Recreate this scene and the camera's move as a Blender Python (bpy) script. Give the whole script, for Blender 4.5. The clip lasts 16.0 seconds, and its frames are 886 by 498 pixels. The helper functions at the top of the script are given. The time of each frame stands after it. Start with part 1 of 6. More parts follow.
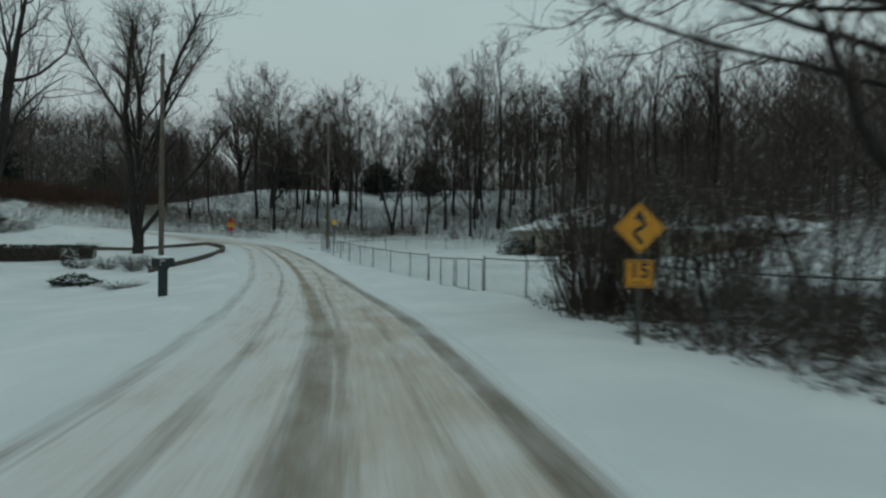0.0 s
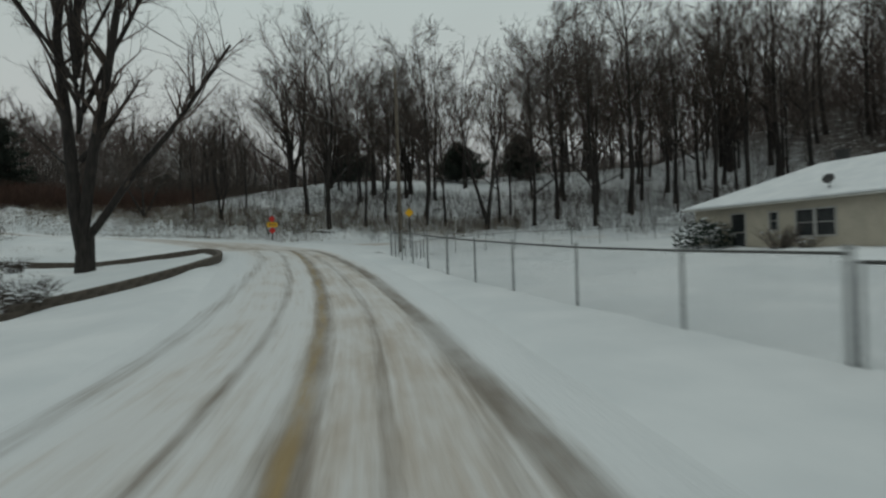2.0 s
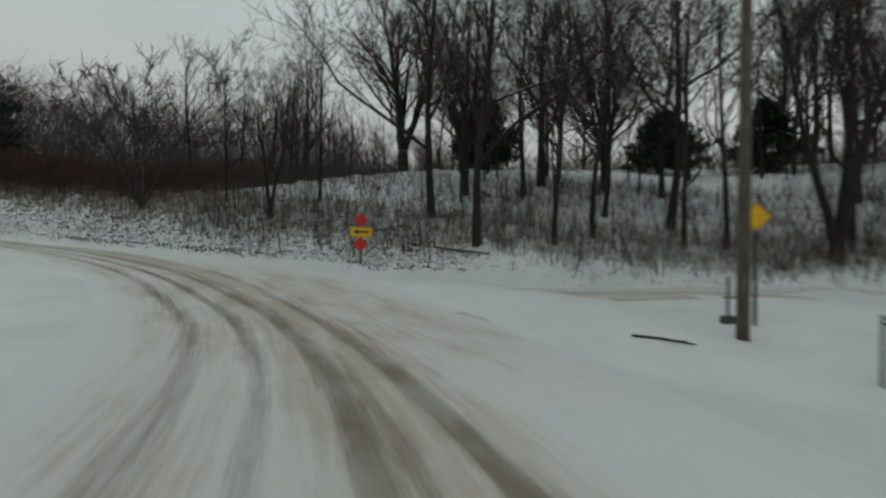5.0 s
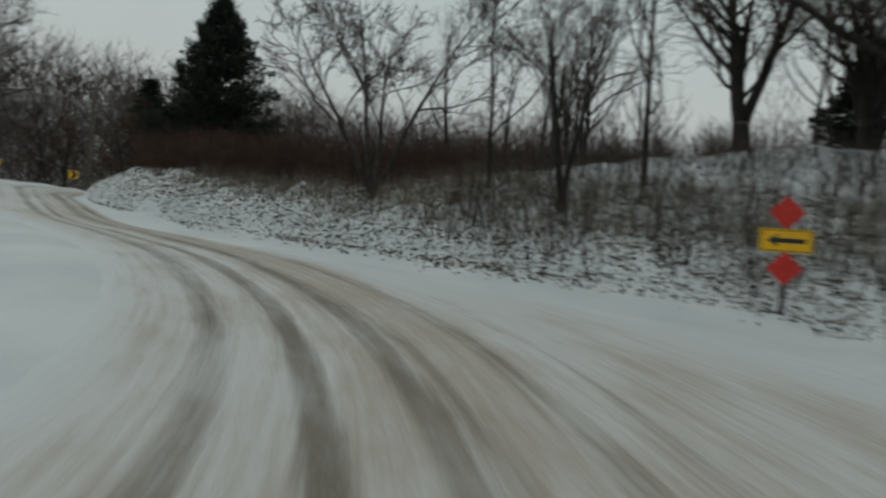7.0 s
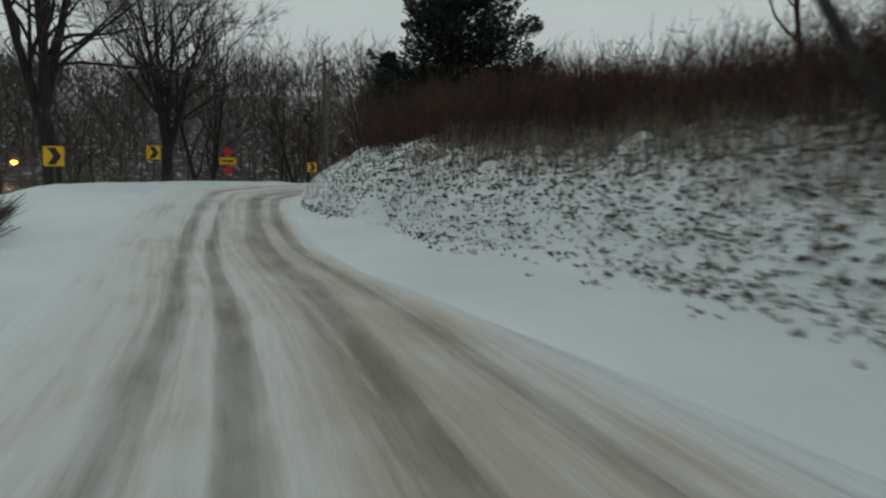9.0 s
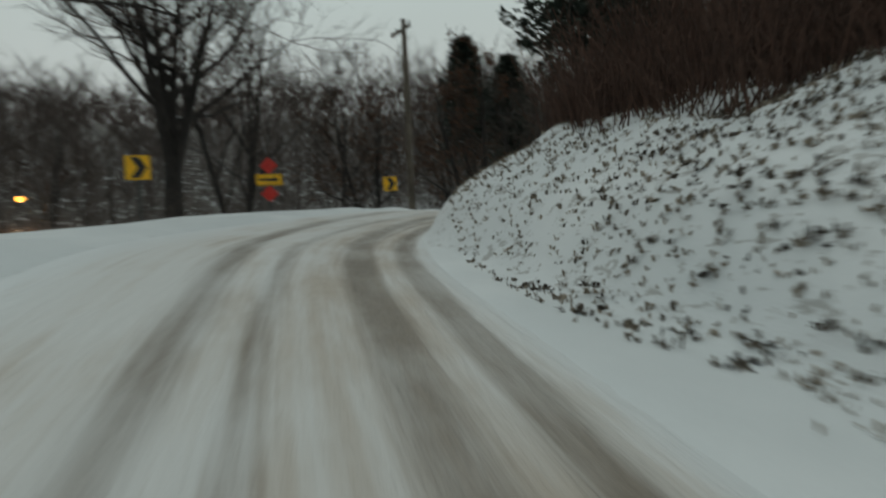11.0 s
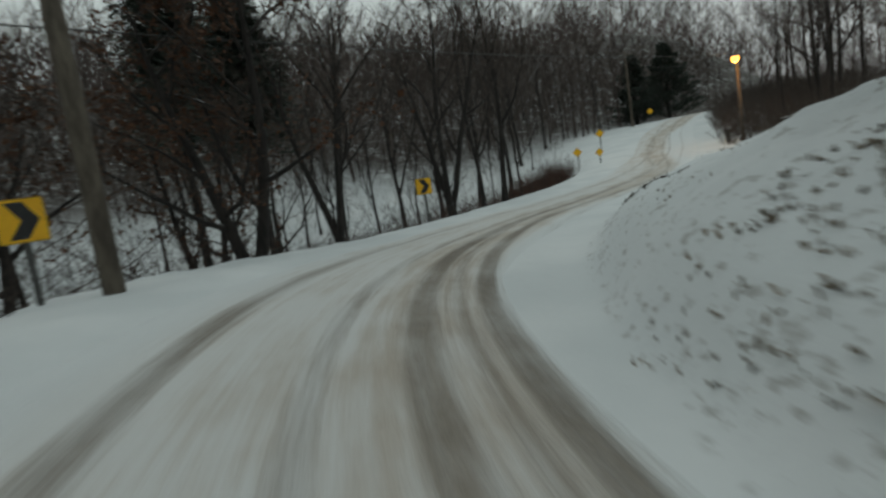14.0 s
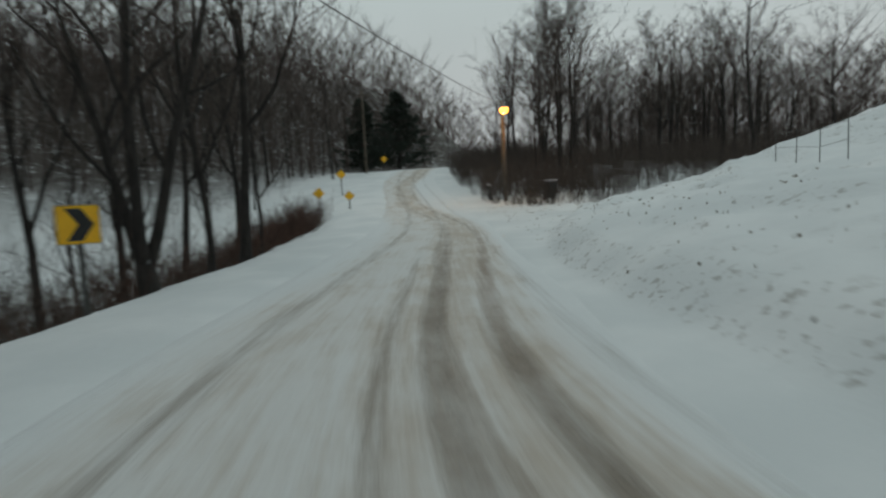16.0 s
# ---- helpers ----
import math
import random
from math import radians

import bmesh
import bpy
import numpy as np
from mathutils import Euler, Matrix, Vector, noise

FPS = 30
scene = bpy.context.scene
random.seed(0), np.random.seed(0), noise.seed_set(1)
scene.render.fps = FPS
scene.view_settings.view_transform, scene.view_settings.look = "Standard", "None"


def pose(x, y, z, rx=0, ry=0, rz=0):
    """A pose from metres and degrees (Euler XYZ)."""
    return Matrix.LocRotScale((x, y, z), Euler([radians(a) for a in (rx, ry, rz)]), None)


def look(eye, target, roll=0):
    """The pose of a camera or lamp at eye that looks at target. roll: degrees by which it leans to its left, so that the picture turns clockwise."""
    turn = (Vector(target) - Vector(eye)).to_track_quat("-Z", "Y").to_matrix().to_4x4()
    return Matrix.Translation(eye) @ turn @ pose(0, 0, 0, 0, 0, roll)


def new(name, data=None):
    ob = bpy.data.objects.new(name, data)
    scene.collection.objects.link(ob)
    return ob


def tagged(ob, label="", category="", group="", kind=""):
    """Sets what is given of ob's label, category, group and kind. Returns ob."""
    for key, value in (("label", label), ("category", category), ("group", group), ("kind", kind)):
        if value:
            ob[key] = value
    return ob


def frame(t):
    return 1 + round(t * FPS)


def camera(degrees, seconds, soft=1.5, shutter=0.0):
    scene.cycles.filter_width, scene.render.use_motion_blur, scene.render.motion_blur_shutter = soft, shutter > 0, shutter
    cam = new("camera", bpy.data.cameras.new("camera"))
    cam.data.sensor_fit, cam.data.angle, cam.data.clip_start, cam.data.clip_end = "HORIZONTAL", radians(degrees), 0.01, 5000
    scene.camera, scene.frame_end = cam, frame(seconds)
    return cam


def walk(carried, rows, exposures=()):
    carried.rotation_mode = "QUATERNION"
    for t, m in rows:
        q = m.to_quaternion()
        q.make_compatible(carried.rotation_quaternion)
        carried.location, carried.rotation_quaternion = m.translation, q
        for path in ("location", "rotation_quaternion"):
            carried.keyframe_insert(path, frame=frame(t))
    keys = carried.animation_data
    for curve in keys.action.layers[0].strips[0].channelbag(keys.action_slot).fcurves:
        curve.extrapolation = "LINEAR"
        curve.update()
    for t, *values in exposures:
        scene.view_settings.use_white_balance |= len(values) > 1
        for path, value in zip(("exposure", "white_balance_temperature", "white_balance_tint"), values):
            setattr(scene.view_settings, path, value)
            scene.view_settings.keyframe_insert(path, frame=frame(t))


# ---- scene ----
cam = camera(75.57, 16.0, soft=2.3, shutter=0.5)
# seconds, eye, target, roll of the phone held behind the windscreen
PATH = [
    (0, (-0.00, 0.00, 1.60), (4.158, 19.563, 1.503), 0.59),
    (0.5, (0.36, 4.88, 1.56), (3.622, 24.616, 1.476), -0.15),
    (1, (0.50, 9.77, 1.47), (3.226, 29.587, 1.338), 0.36),
    (1.5, (0.46, 14.77, 1.38), (2.389, 34.672, 0.804), -2.65),
    (2, (0.14, 19.79, 1.39), (1.835, 39.714, 1.342), -1.89),
    (2.5, (-0.19, 25.07, 1.48), (0.368, 45.062, 1.495), -1.16),
    (3, (-0.73, 29.66, 1.64), (-1.033, 49.650, 1.999), -1.69),
    (3.2, (-1.00, 31.40, 1.69), (-1.404, 51.391, 2.182), -1.47),
    (5.3, (-5.72, 49.45, 3.00), (-8.150, 69.301, 3.172), 2.42),
    (5.5, (-6.21, 50.73, 2.99), (-9.478, 70.459, 3.169), 3.18),
    (6, (-7.51, 53.72, 2.95), (-13.245, 72.879, 3.142), 4.61),
    (6.5, (-8.94, 56.45, 2.98), (-16.828, 74.829, 3.244), 4.24),
    (7, (-10.74, 58.84, 3.15), (-20.513, 76.288, 3.446), 3.96),
    (7.5, (-12.75, 60.97, 3.44), (-24.958, 76.812, 3.635), 5.77),
    (8, (-14.99, 63.00, 3.73), (-28.719, 77.542, 3.350), 1.58),
    (8.5, (-17.70, 64.86, 4.00), (-33.663, 76.836, 2.710), -0.34),
    (8.7, (-18.90, 65.56, 4.10), (-34.729, 77.723, 2.863), 0.11),
    (10.8, (-31.99, 69.78, 4.94), (-49.303, 79.793, 4.908), -1.88),
    (11, (-33.18, 70.13, 5.09), (-49.894, 81.100, 4.526), -2.69),
    (11.5, (-36.06, 71.06, 5.65), (-51.039, 84.281, 4.843), -3.97),
    (12, (-38.66, 72.08, 6.18), (-54.490, 84.230, 4.852), -6.68),
    (12.5, (-40.98, 73.35, 6.33), (-55.944, 86.576, 5.267), -6.07),
    (13, (-42.43, 74.67, 6.53), (-56.546, 88.771, 5.208), -7.27),
    (13.5, (-44.39, 76.15, 6.78), (-56.338, 92.107, 5.122), -6.97),
    (14, (-46.36, 77.68, 6.96), (-55.826, 95.157, 4.714), -8.69),
    (14.5, (-48.13, 79.72, 7.20), (-55.468, 98.220, 5.237), -5.78),
    (15, (-49.78, 81.94, 7.20), (-54.434, 101.312, 5.458), -5.77),
    (15.5, (-50.98, 84.70, 7.17), (-53.234, 104.497, 5.458), -5.57),
    (16, (-51.79, 87.86, 7.11), (-51.246, 107.775, 5.347), -2.79),
]
walk(cam, [(t, look(eye, target, roll)) for t, eye, target, roll in PATH],
     [(0, -0.02, 6800, 15), (0.6, 0.0, 6950, 19), (2.0, 0.05, 7350, 25), (5.3, 0.05, 7450, 26), (8.7, 0.08, 7200, 24), (11.0, 0.1, 7400, 23), (13.0, 0.12, 7150, 21), (14.4, 0.09, 7350, 23), (15.0, 0.18, 6600, 14), (15.5, 0.22, 6700, 15), (16, 0.1, 7150, 23)])

# ---- dusk under a closed winter sky ----
world = bpy.data.worlds.new("overcast sky")
scene.world = world
world.use_nodes = True
wn = world.node_tree
wn.nodes.clear()
w_out = wn.nodes.new("ShaderNodeOutputWorld")
w_bg = wn.nodes.new("ShaderNodeBackground")
w_bg.inputs["Strength"].default_value = 0.60
w_co = wn.nodes.new("ShaderNodeTexCoord")
w_sep = wn.nodes.new("ShaderNodeSeparateXYZ")
w_ramp = wn.nodes.new("ShaderNodeValToRGB")
w_ramp.color_ramp.elements[0].position = 0.0
w_ramp.color_ramp.elements[0].color = (0.67, 0.785, 0.80, 1)
w_ramp.color_ramp.elements[1].position = 0.42
w_ramp.color_ramp.elements[1].color = (0.62, 0.865, 0.88, 1)
w_noise = wn.nodes.new("ShaderNodeTexNoise")
w_noise.inputs["Scale"].default_value = 2.2
w_noise.inputs["Detail"].default_value = 4.0
w_mix = wn.nodes.new("ShaderNodeMix")
w_mix.data_type, w_mix.blend_type = "RGBA", "MULTIPLY"
w_cloud = wn.nodes.new("ShaderNodeMapRange")
w_cloud.inputs["To Min"].default_value, w_cloud.inputs["To Max"].default_value = 0.86, 1.1
wn.links.new(w_co.outputs["Generated"], w_sep.inputs[0])
wn.links.new(w_co.outputs["Generated"], w_noise.inputs["Vector"])
wn.links.new(w_sep.outputs["Z"], w_ramp.inputs[0])
wn.links.new(w_noise.outputs[0], w_cloud.inputs["Value"])
w_mix.inputs["Factor"].default_value = 1.0
wn.links.new(w_ramp.outputs[0], w_mix.inputs[6])
wn.links.new(w_cloud.outputs[0], w_mix.inputs[7])
wn.links.new(w_mix.outputs[2], w_bg.inputs[0])
wn.links.new(w_bg.outputs[0], w_out.inputs[0])
sun = new("sun", bpy.data.lights.new("sun", "SUN"))
sun.data.energy, sun.data.angle, sun.data.color = 0.12, radians(40), (1.0, 0.97, 0.93)
sun.matrix_world = look((0, 0, 200), (60, -40, 0))

# ---- materials ----


class Look:
    """A node material that is put together step by step."""

    def __init__(self, name):
        self.m = bpy.data.materials.new(name)
        self.m.use_nodes = True
        self.t = self.m.node_tree
        self.bsdf = self.t.nodes["Principled BSDF"]
        self.pos = self.node("ShaderNodeTexCoord").outputs["Object"]

    def node(self, kind, **inputs):
        n = self.t.nodes.new(kind)
        for key, value in inputs.items():
            self.set(n.inputs[key.replace("_", " ")], value)
        return n

    def set(self, socket, value):
        if isinstance(value, bpy.types.NodeSocket):
            self.t.links.new(value, socket)
        elif isinstance(value, tuple) and len(value) == 3 and socket.type == "RGBA":
            socket.default_value = (*value, 1)
        else:
            socket.default_value = value

    def noise(self, scale, detail=4.0, rough=0.55, at=None):
        n = self.node("ShaderNodeTexNoise", Scale=scale, Detail=detail, Roughness=rough)
        self.set(n.inputs["Vector"], at or self.pos)
        return n.outputs[0]

    def stretch(self, vector, x, y, z):
        n = self.node("ShaderNodeVectorMath")
        n.operation = "MULTIPLY"
        self.set(n.inputs[0], vector)
        n.inputs[1].default_value = (x, y, z)
        return n.outputs[0]

    def fit(self, value, a, b, c=0.0, d=1.0):
        n = self.node("ShaderNodeMapRange")
        n.interpolation_type = "SMOOTHSTEP"
        for k, v in zip(range(5), (value, a, b, c, d)):
            self.set(n.inputs[k], v)
        return n.outputs[0]

    def math(self, op, a, b=0.0):
        n = self.node("ShaderNodeMath")
        n.operation = op
        self.set(n.inputs[0], a)
        self.set(n.inputs[1], b)
        return n.outputs[0]

    def mix(self, k, a, b):
        n = self.node("ShaderNodeMix")
        n.data_type = "RGBA"
        self.set(n.inputs["Factor"], k)
        self.set(n.inputs[6], a)
        self.set(n.inputs[7], b)
        return n.outputs[2]

    def done(self, colour, rough=0.8, bump=None, height=0.02, metal=0.0, strength=0.6, **more):
        self.set(self.bsdf.inputs["Base Color"], colour)
        self.set(self.bsdf.inputs["Roughness"], rough)
        self.set(self.bsdf.inputs["Metallic"], metal)
        for key, value in more.items():
            self.set(self.bsdf.inputs[key.replace("_", " ")], value)
        if bump is not None:
            b = self.node("ShaderNodeBump", Strength=strength, Distance=height, Height=bump)
            self.t.links.new(b.outputs[0], self.bsdf.inputs["Normal"])
        return self.m


def plain(name, dark, light, scale=8.0, rough=0.7, metal=0.0, height=0.004, detail=5.0):
    """Two close colours in patches of two sizes, with fine relief."""
    k = Look(name)
    a = k.noise(scale, detail)
    b = k.noise(scale * 7, 3)
    mask = k.fit(k.math("ADD", k.math("MULTIPLY", a, 0.65), k.math("MULTIPLY", b, 0.35)), 0.35, 0.65)
    return k.done(k.mix(mask, dark, light), rough, b, height, metal)


def snow_look():
    k = Look("snow")
    a, b, c = k.noise(0.35, 5), k.noise(2.6, 4), k.noise(30, 3)
    col = k.mix(k.fit(a, 0.35, 0.7), (0.64, 0.67, 0.685), (0.74, 0.76, 0.77))
    # dead grass, leaves and soil that come through the thin cover on the slopes
    geo = k.node("ShaderNodeNewGeometry")
    sep = k.node("ShaderNodeSeparateXYZ")
    k.set(sep.inputs[0], geo.outputs["Normal"])
    slope = k.fit(sep.outputs["Z"], 0.965, 0.90)
    spots = k.noise(8.0, 5, 0.65, k.stretch(k.pos, 0.8, 0.8, 1.5))
    thin = k.math("MULTIPLY", slope, k.fit(k.math("ADD", k.math("MULTIPLY", b, 0.3), k.math("MULTIPLY", spots, 0.7)), 0.545, 0.60))
    soil = k.mix(k.noise(14, 3), (0.10, 0.085, 0.07), (0.26, 0.22, 0.18))
    col = k.mix(k.math("MULTIPLY", thin, 0.5), col, soil)
    # leaf litter under the woods
    wood = k.node("ShaderNodeAttribute")
    wood.attribute_name = "litter"
    leaf = k.math("MULTIPLY", wood.outputs["Fac"], k.fit(k.math("ADD", k.math("MULTIPLY", k.noise(0.7, 5), 0.6), k.math("MULTIPLY", b, 0.4)), 0.30, 0.50))
    col = k.mix(leaf, col, k.mix(k.noise(5, 3), (0.035, 0.027, 0.022), (0.085, 0.066, 0.055)))
    h = k.math("ADD", k.math("MULTIPLY", b, 0.75), k.math("MULTIPLY", c, 0.12))
    return k.done(col, 0.75, h, 0.06, strength=0.5)


def road_look():
    """Packed snow with slushy ruts; UV: metres along, metres from the centre; "rut": how worn it is."""
    k = Look("rutted road snow")
    uv = k.node("ShaderNodeUVMap").outputs[0]
    worn = k.node("ShaderNodeAttribute")
    worn.attribute_name = "rut"
    driven = k.node("ShaderNodeAttribute")
    driven.attribute_name = "driven"
    streak = k.noise(4.0, 4, 0.6, k.stretch(uv, 0.10, 2.2, 1))
    blot = k.noise(1.4, 4, 0.6, k.stretch(uv, 0.35, 0.9, 1))
    rut = k.fit(k.math("ADD", worn.outputs["Fac"], k.math("MULTIPLY", k.math("SUBTRACT", streak, 0.5), 0.8)), 0.17, 0.86)
    tan = k.fit(k.math("ADD", driven.outputs["Fac"], k.math("MULTIPLY", k.math("SUBTRACT", k.math("ADD", k.math("MULTIPLY", blot, 0.6), k.math("MULTIPLY", streak, 0.4)), 0.5), 2.3)), 0.2, 1.0)
    grit = k.noise(45, 3)
    clean = k.mix(blot, (0.64, 0.665, 0.68), (0.735, 0.755, 0.765))
    snow = k.mix(k.fit(driven.outputs["Fac"], 0.05, 0.5), clean, k.mix(blot, (0.62, 0.61, 0.60), (0.71, 0.705, 0.695)))
    packed = k.mix(k.noise(6, 4), (0.39, 0.315, 0.25), (0.50, 0.42, 0.35))
    slush = k.mix(k.fit(grit, 0.3, 0.7), (0.125, 0.098, 0.074), (0.215, 0.172, 0.134))
    col = k.mix(k.math("MULTIPLY", tan, 0.85), snow, packed)
    col = k.mix(k.math("MULTIPLY", rut, k.fit(blot, 0.3, 0.7, 0.5, 0.95)), col, slush)
    # worn centre line that shows through
    paint = k.node("ShaderNodeAttribute")
    paint.attribute_name = "paint"
    col = k.mix(k.math("MULTIPLY", paint.outputs["Fac"], k.fit(k.noise(3, 4, 0.6, k.stretch(uv, 0.3, 2, 1)), 0.35, 0.65, 0.2, 0.8)), col, (0.36, 0.22, 0.05))
    h = k.math("SUBTRACT", k.math("MULTIPLY", k.noise(7, 4, 0.6, k.stretch(uv, 0.4, 2.0, 1)), 0.6), k.math("MULTIPLY", rut, 0.5))
    return k.done(col, k.fit(rut, 0, 1, 0.75, 0.5), h, 0.05, strength=0.8)


def bark_look(name, dark, light):
    k = Look(name)
    g = k.noise(9, 5, 0.65, k.stretch(k.pos, 1, 1, 0.18))
    col = k.mix(k.fit(g, 0.35, 0.7), dark, light)
    # snow lies on the upper sides
    geo = k.node("ShaderNodeNewGeometry")
    sep = k.node("ShaderNodeSeparateXYZ")
    k.set(sep.inputs[0], geo.outputs["Normal"])
    lies = k.math("MULTIPLY", k.fit(sep.outputs["Z"], 0.55, 0.85), k.fit(k.noise(3.0, 3), 0.5, 0.62))
    return k.done(k.mix(k.math("MULTIPLY", lies, 0.7), col, (0.75, 0.77, 0.79)), 0.9, g, 0.02)


SNOW = snow_look()
ROAD_SNOW = road_look()
BARK = bark_look("dark grey brown bark", (0.012, 0.0092, 0.008), (0.036, 0.028, 0.024))
TWIG = plain("brown twigs", (0.033, 0.024, 0.020), (0.082, 0.060, 0.049), 3.0, 0.9)
BRUSH = plain("red brown brush", (0.040, 0.020, 0.014), (0.105, 0.052, 0.037), 1.5, 0.95)
WOOD_POLE = bark_look("weathered pole wood", (0.07, 0.055, 0.042), (0.16, 0.13, 0.10))
GALV = plain("galvanised steel", (0.20, 0.21, 0.21), (0.34, 0.35, 0.35), 20, 0.5, 0.7)
DARK_STEEL = plain("dark steel", (0.05, 0.05, 0.05), (0.11, 0.11, 0.10), 20, 0.55, 0.5)
YELLOW = plain("yellow sign sheeting", (0.86, 0.42, 0.005), (0.95, 0.50, 0.010), 5, 0.35)
RED = plain("red sign sheeting", (0.55, 0.02, 0.012), (0.72, 0.035, 0.02), 8, 0.35)
AMBER = plain("darker amber sign sheeting", (0.50, 0.20, 0.004), (0.64, 0.27, 0.006), 5, 0.4)
BLACK = plain("black sign print", (0.008, 0.008, 0.008), (0.02, 0.02, 0.02), 9, 0.5)

# ---- lie of the land ----
# centre line of the road: x, y, z
ROAD = [(-4.0, -140, 1.0), (-2.6, -60, 0.6), (-1.6, -20, 0.3), (-1.15, 0, 0.1), (-0.75, 10, 0.0), (-0.95, 20, -0.1),
        (-1.5, 30, 0.15), (-3.4, 40, 0.85), (-6.0, 49, 1.5), (-7.9, 54, 1.55), (-10.8, 59.4, 1.75), (-14.6, 63.8, 2.3),
        (-18.8, 66.3, 2.75), (-25.6, 68.6, 3.2), (-32.4, 70.1, 3.75), (-36.7, 71.4, 4.5), (-39.7, 72.6, 4.9), (-42.5, 74.2, 5.1),
        (-45.9, 77.2, 5.45), (-48.9, 80.8, 5.75), (-51.1, 85.3, 5.75), (-52.0, 90, 5.7), (-52.1, 100, 5.65), (-51.6, 112, 5.9),
        (-52.0, 128, 6.8), (-53.2, 145, 9.0), (-52.5, 157, 10.7), (-48, 172, 11.3), (-38, 195, 11.0), (-15, 230, 11.0)]
# foot of the bank on the outer side
FOOT = [(140, 66), (60, 66), (20, 68.4), (8, 69), (-2, 69.7), (-10.5, 71.0), (-20, 72.2), (-27, 73.7), (-33, 73.5), (-38.5, 74.4), (-42.5, 75.9),
        (-45.7, 79.2), (-48.3, 85.5), (-49, 92), (-48.3, 104), (-43.0, 116), (-30, 124), (0, 132), (60, 140)]


def spline(points, step):
    """Points every step metres on a smooth curve through the given ones."""
    p = np.array(points, float)
    t = np.concatenate([[0], np.cumsum(np.linalg.norm(np.diff(p[:, :2], axis=0), axis=1))])
    m = np.gradient(p, t, axis=0)
    u = np.arange(0, t[-1], step)
    i = np.clip(np.searchsorted(t, u, side="right") - 1, 0, len(t) - 2)
    h = (t[i + 1] - t[i])[:, None]
    a = ((u - t[i]) / h[:, 0])[:, None]
    return ((2 * a**3 - 3 * a**2 + 1) * p[i] + (a**3 - 2 * a**2 + a) * h * m[i]
            + (-2 * a**3 + 3 * a**2) * p[i + 1] + (a**3 - a**2) * h * m[i + 1])


LINE = spline(ROAD, 0.5)
EDGE = spline(FOOT, 1.0)


def side_of(line, xy):
    """Index of the nearest point of a line, and the distance from it, positive on its right."""
    near = np.empty(len(xy), int)
    for k in range(0, len(xy), 4000):
        d2 = ((xy[k:k + 4000, None, :] - line[None, :, :2]) ** 2).sum(-1)
        near[k:k + 4000] = d2.argmin(1)
    i = np.clip(near, 1, len(line) - 2)
    way = line[i + 1, :2] - line[i - 1, :2]
    way /= np.linalg.norm(way, axis=1)[:, None]
    off = xy - line[i, :2]
    d = off[:, 0] * way[:, 1] - off[:, 1] * way[:, 0]
    # measured square to the line between its points
    half = np.linalg.norm(line[1, :2] - line[0, :2]) * 0.5
    slip = np.clip((off * way).sum(1), -half, half)
    far = np.linalg.norm(off - slip[:, None] * way, axis=1)
    return i, np.where(d >= 0, 1, -1) * far


def ease(a, b, x):
    t = np.clip((x - a) / (b - a), 0, 1)
    return t * t * (3 - 2 * t)


def ramp(x, *knots):
    return np.interp(x, knots[0::2], knots[1::2])


def waves(x, y, size, seed):
    """Soft unevenness of the snow, about -1 to 1."""
    r = np.random.RandomState(seed)
    out = np.zeros_like(x)
    for k in range(7):
        a, ph = r.uniform(0, 6.28, 2)
        w = 6.28 / (size * r.uniform(0.6, 1.8))
        out += np.sin((x * math.cos(a) + y * math.sin(a)) * w + ph)
    return out / 3.2


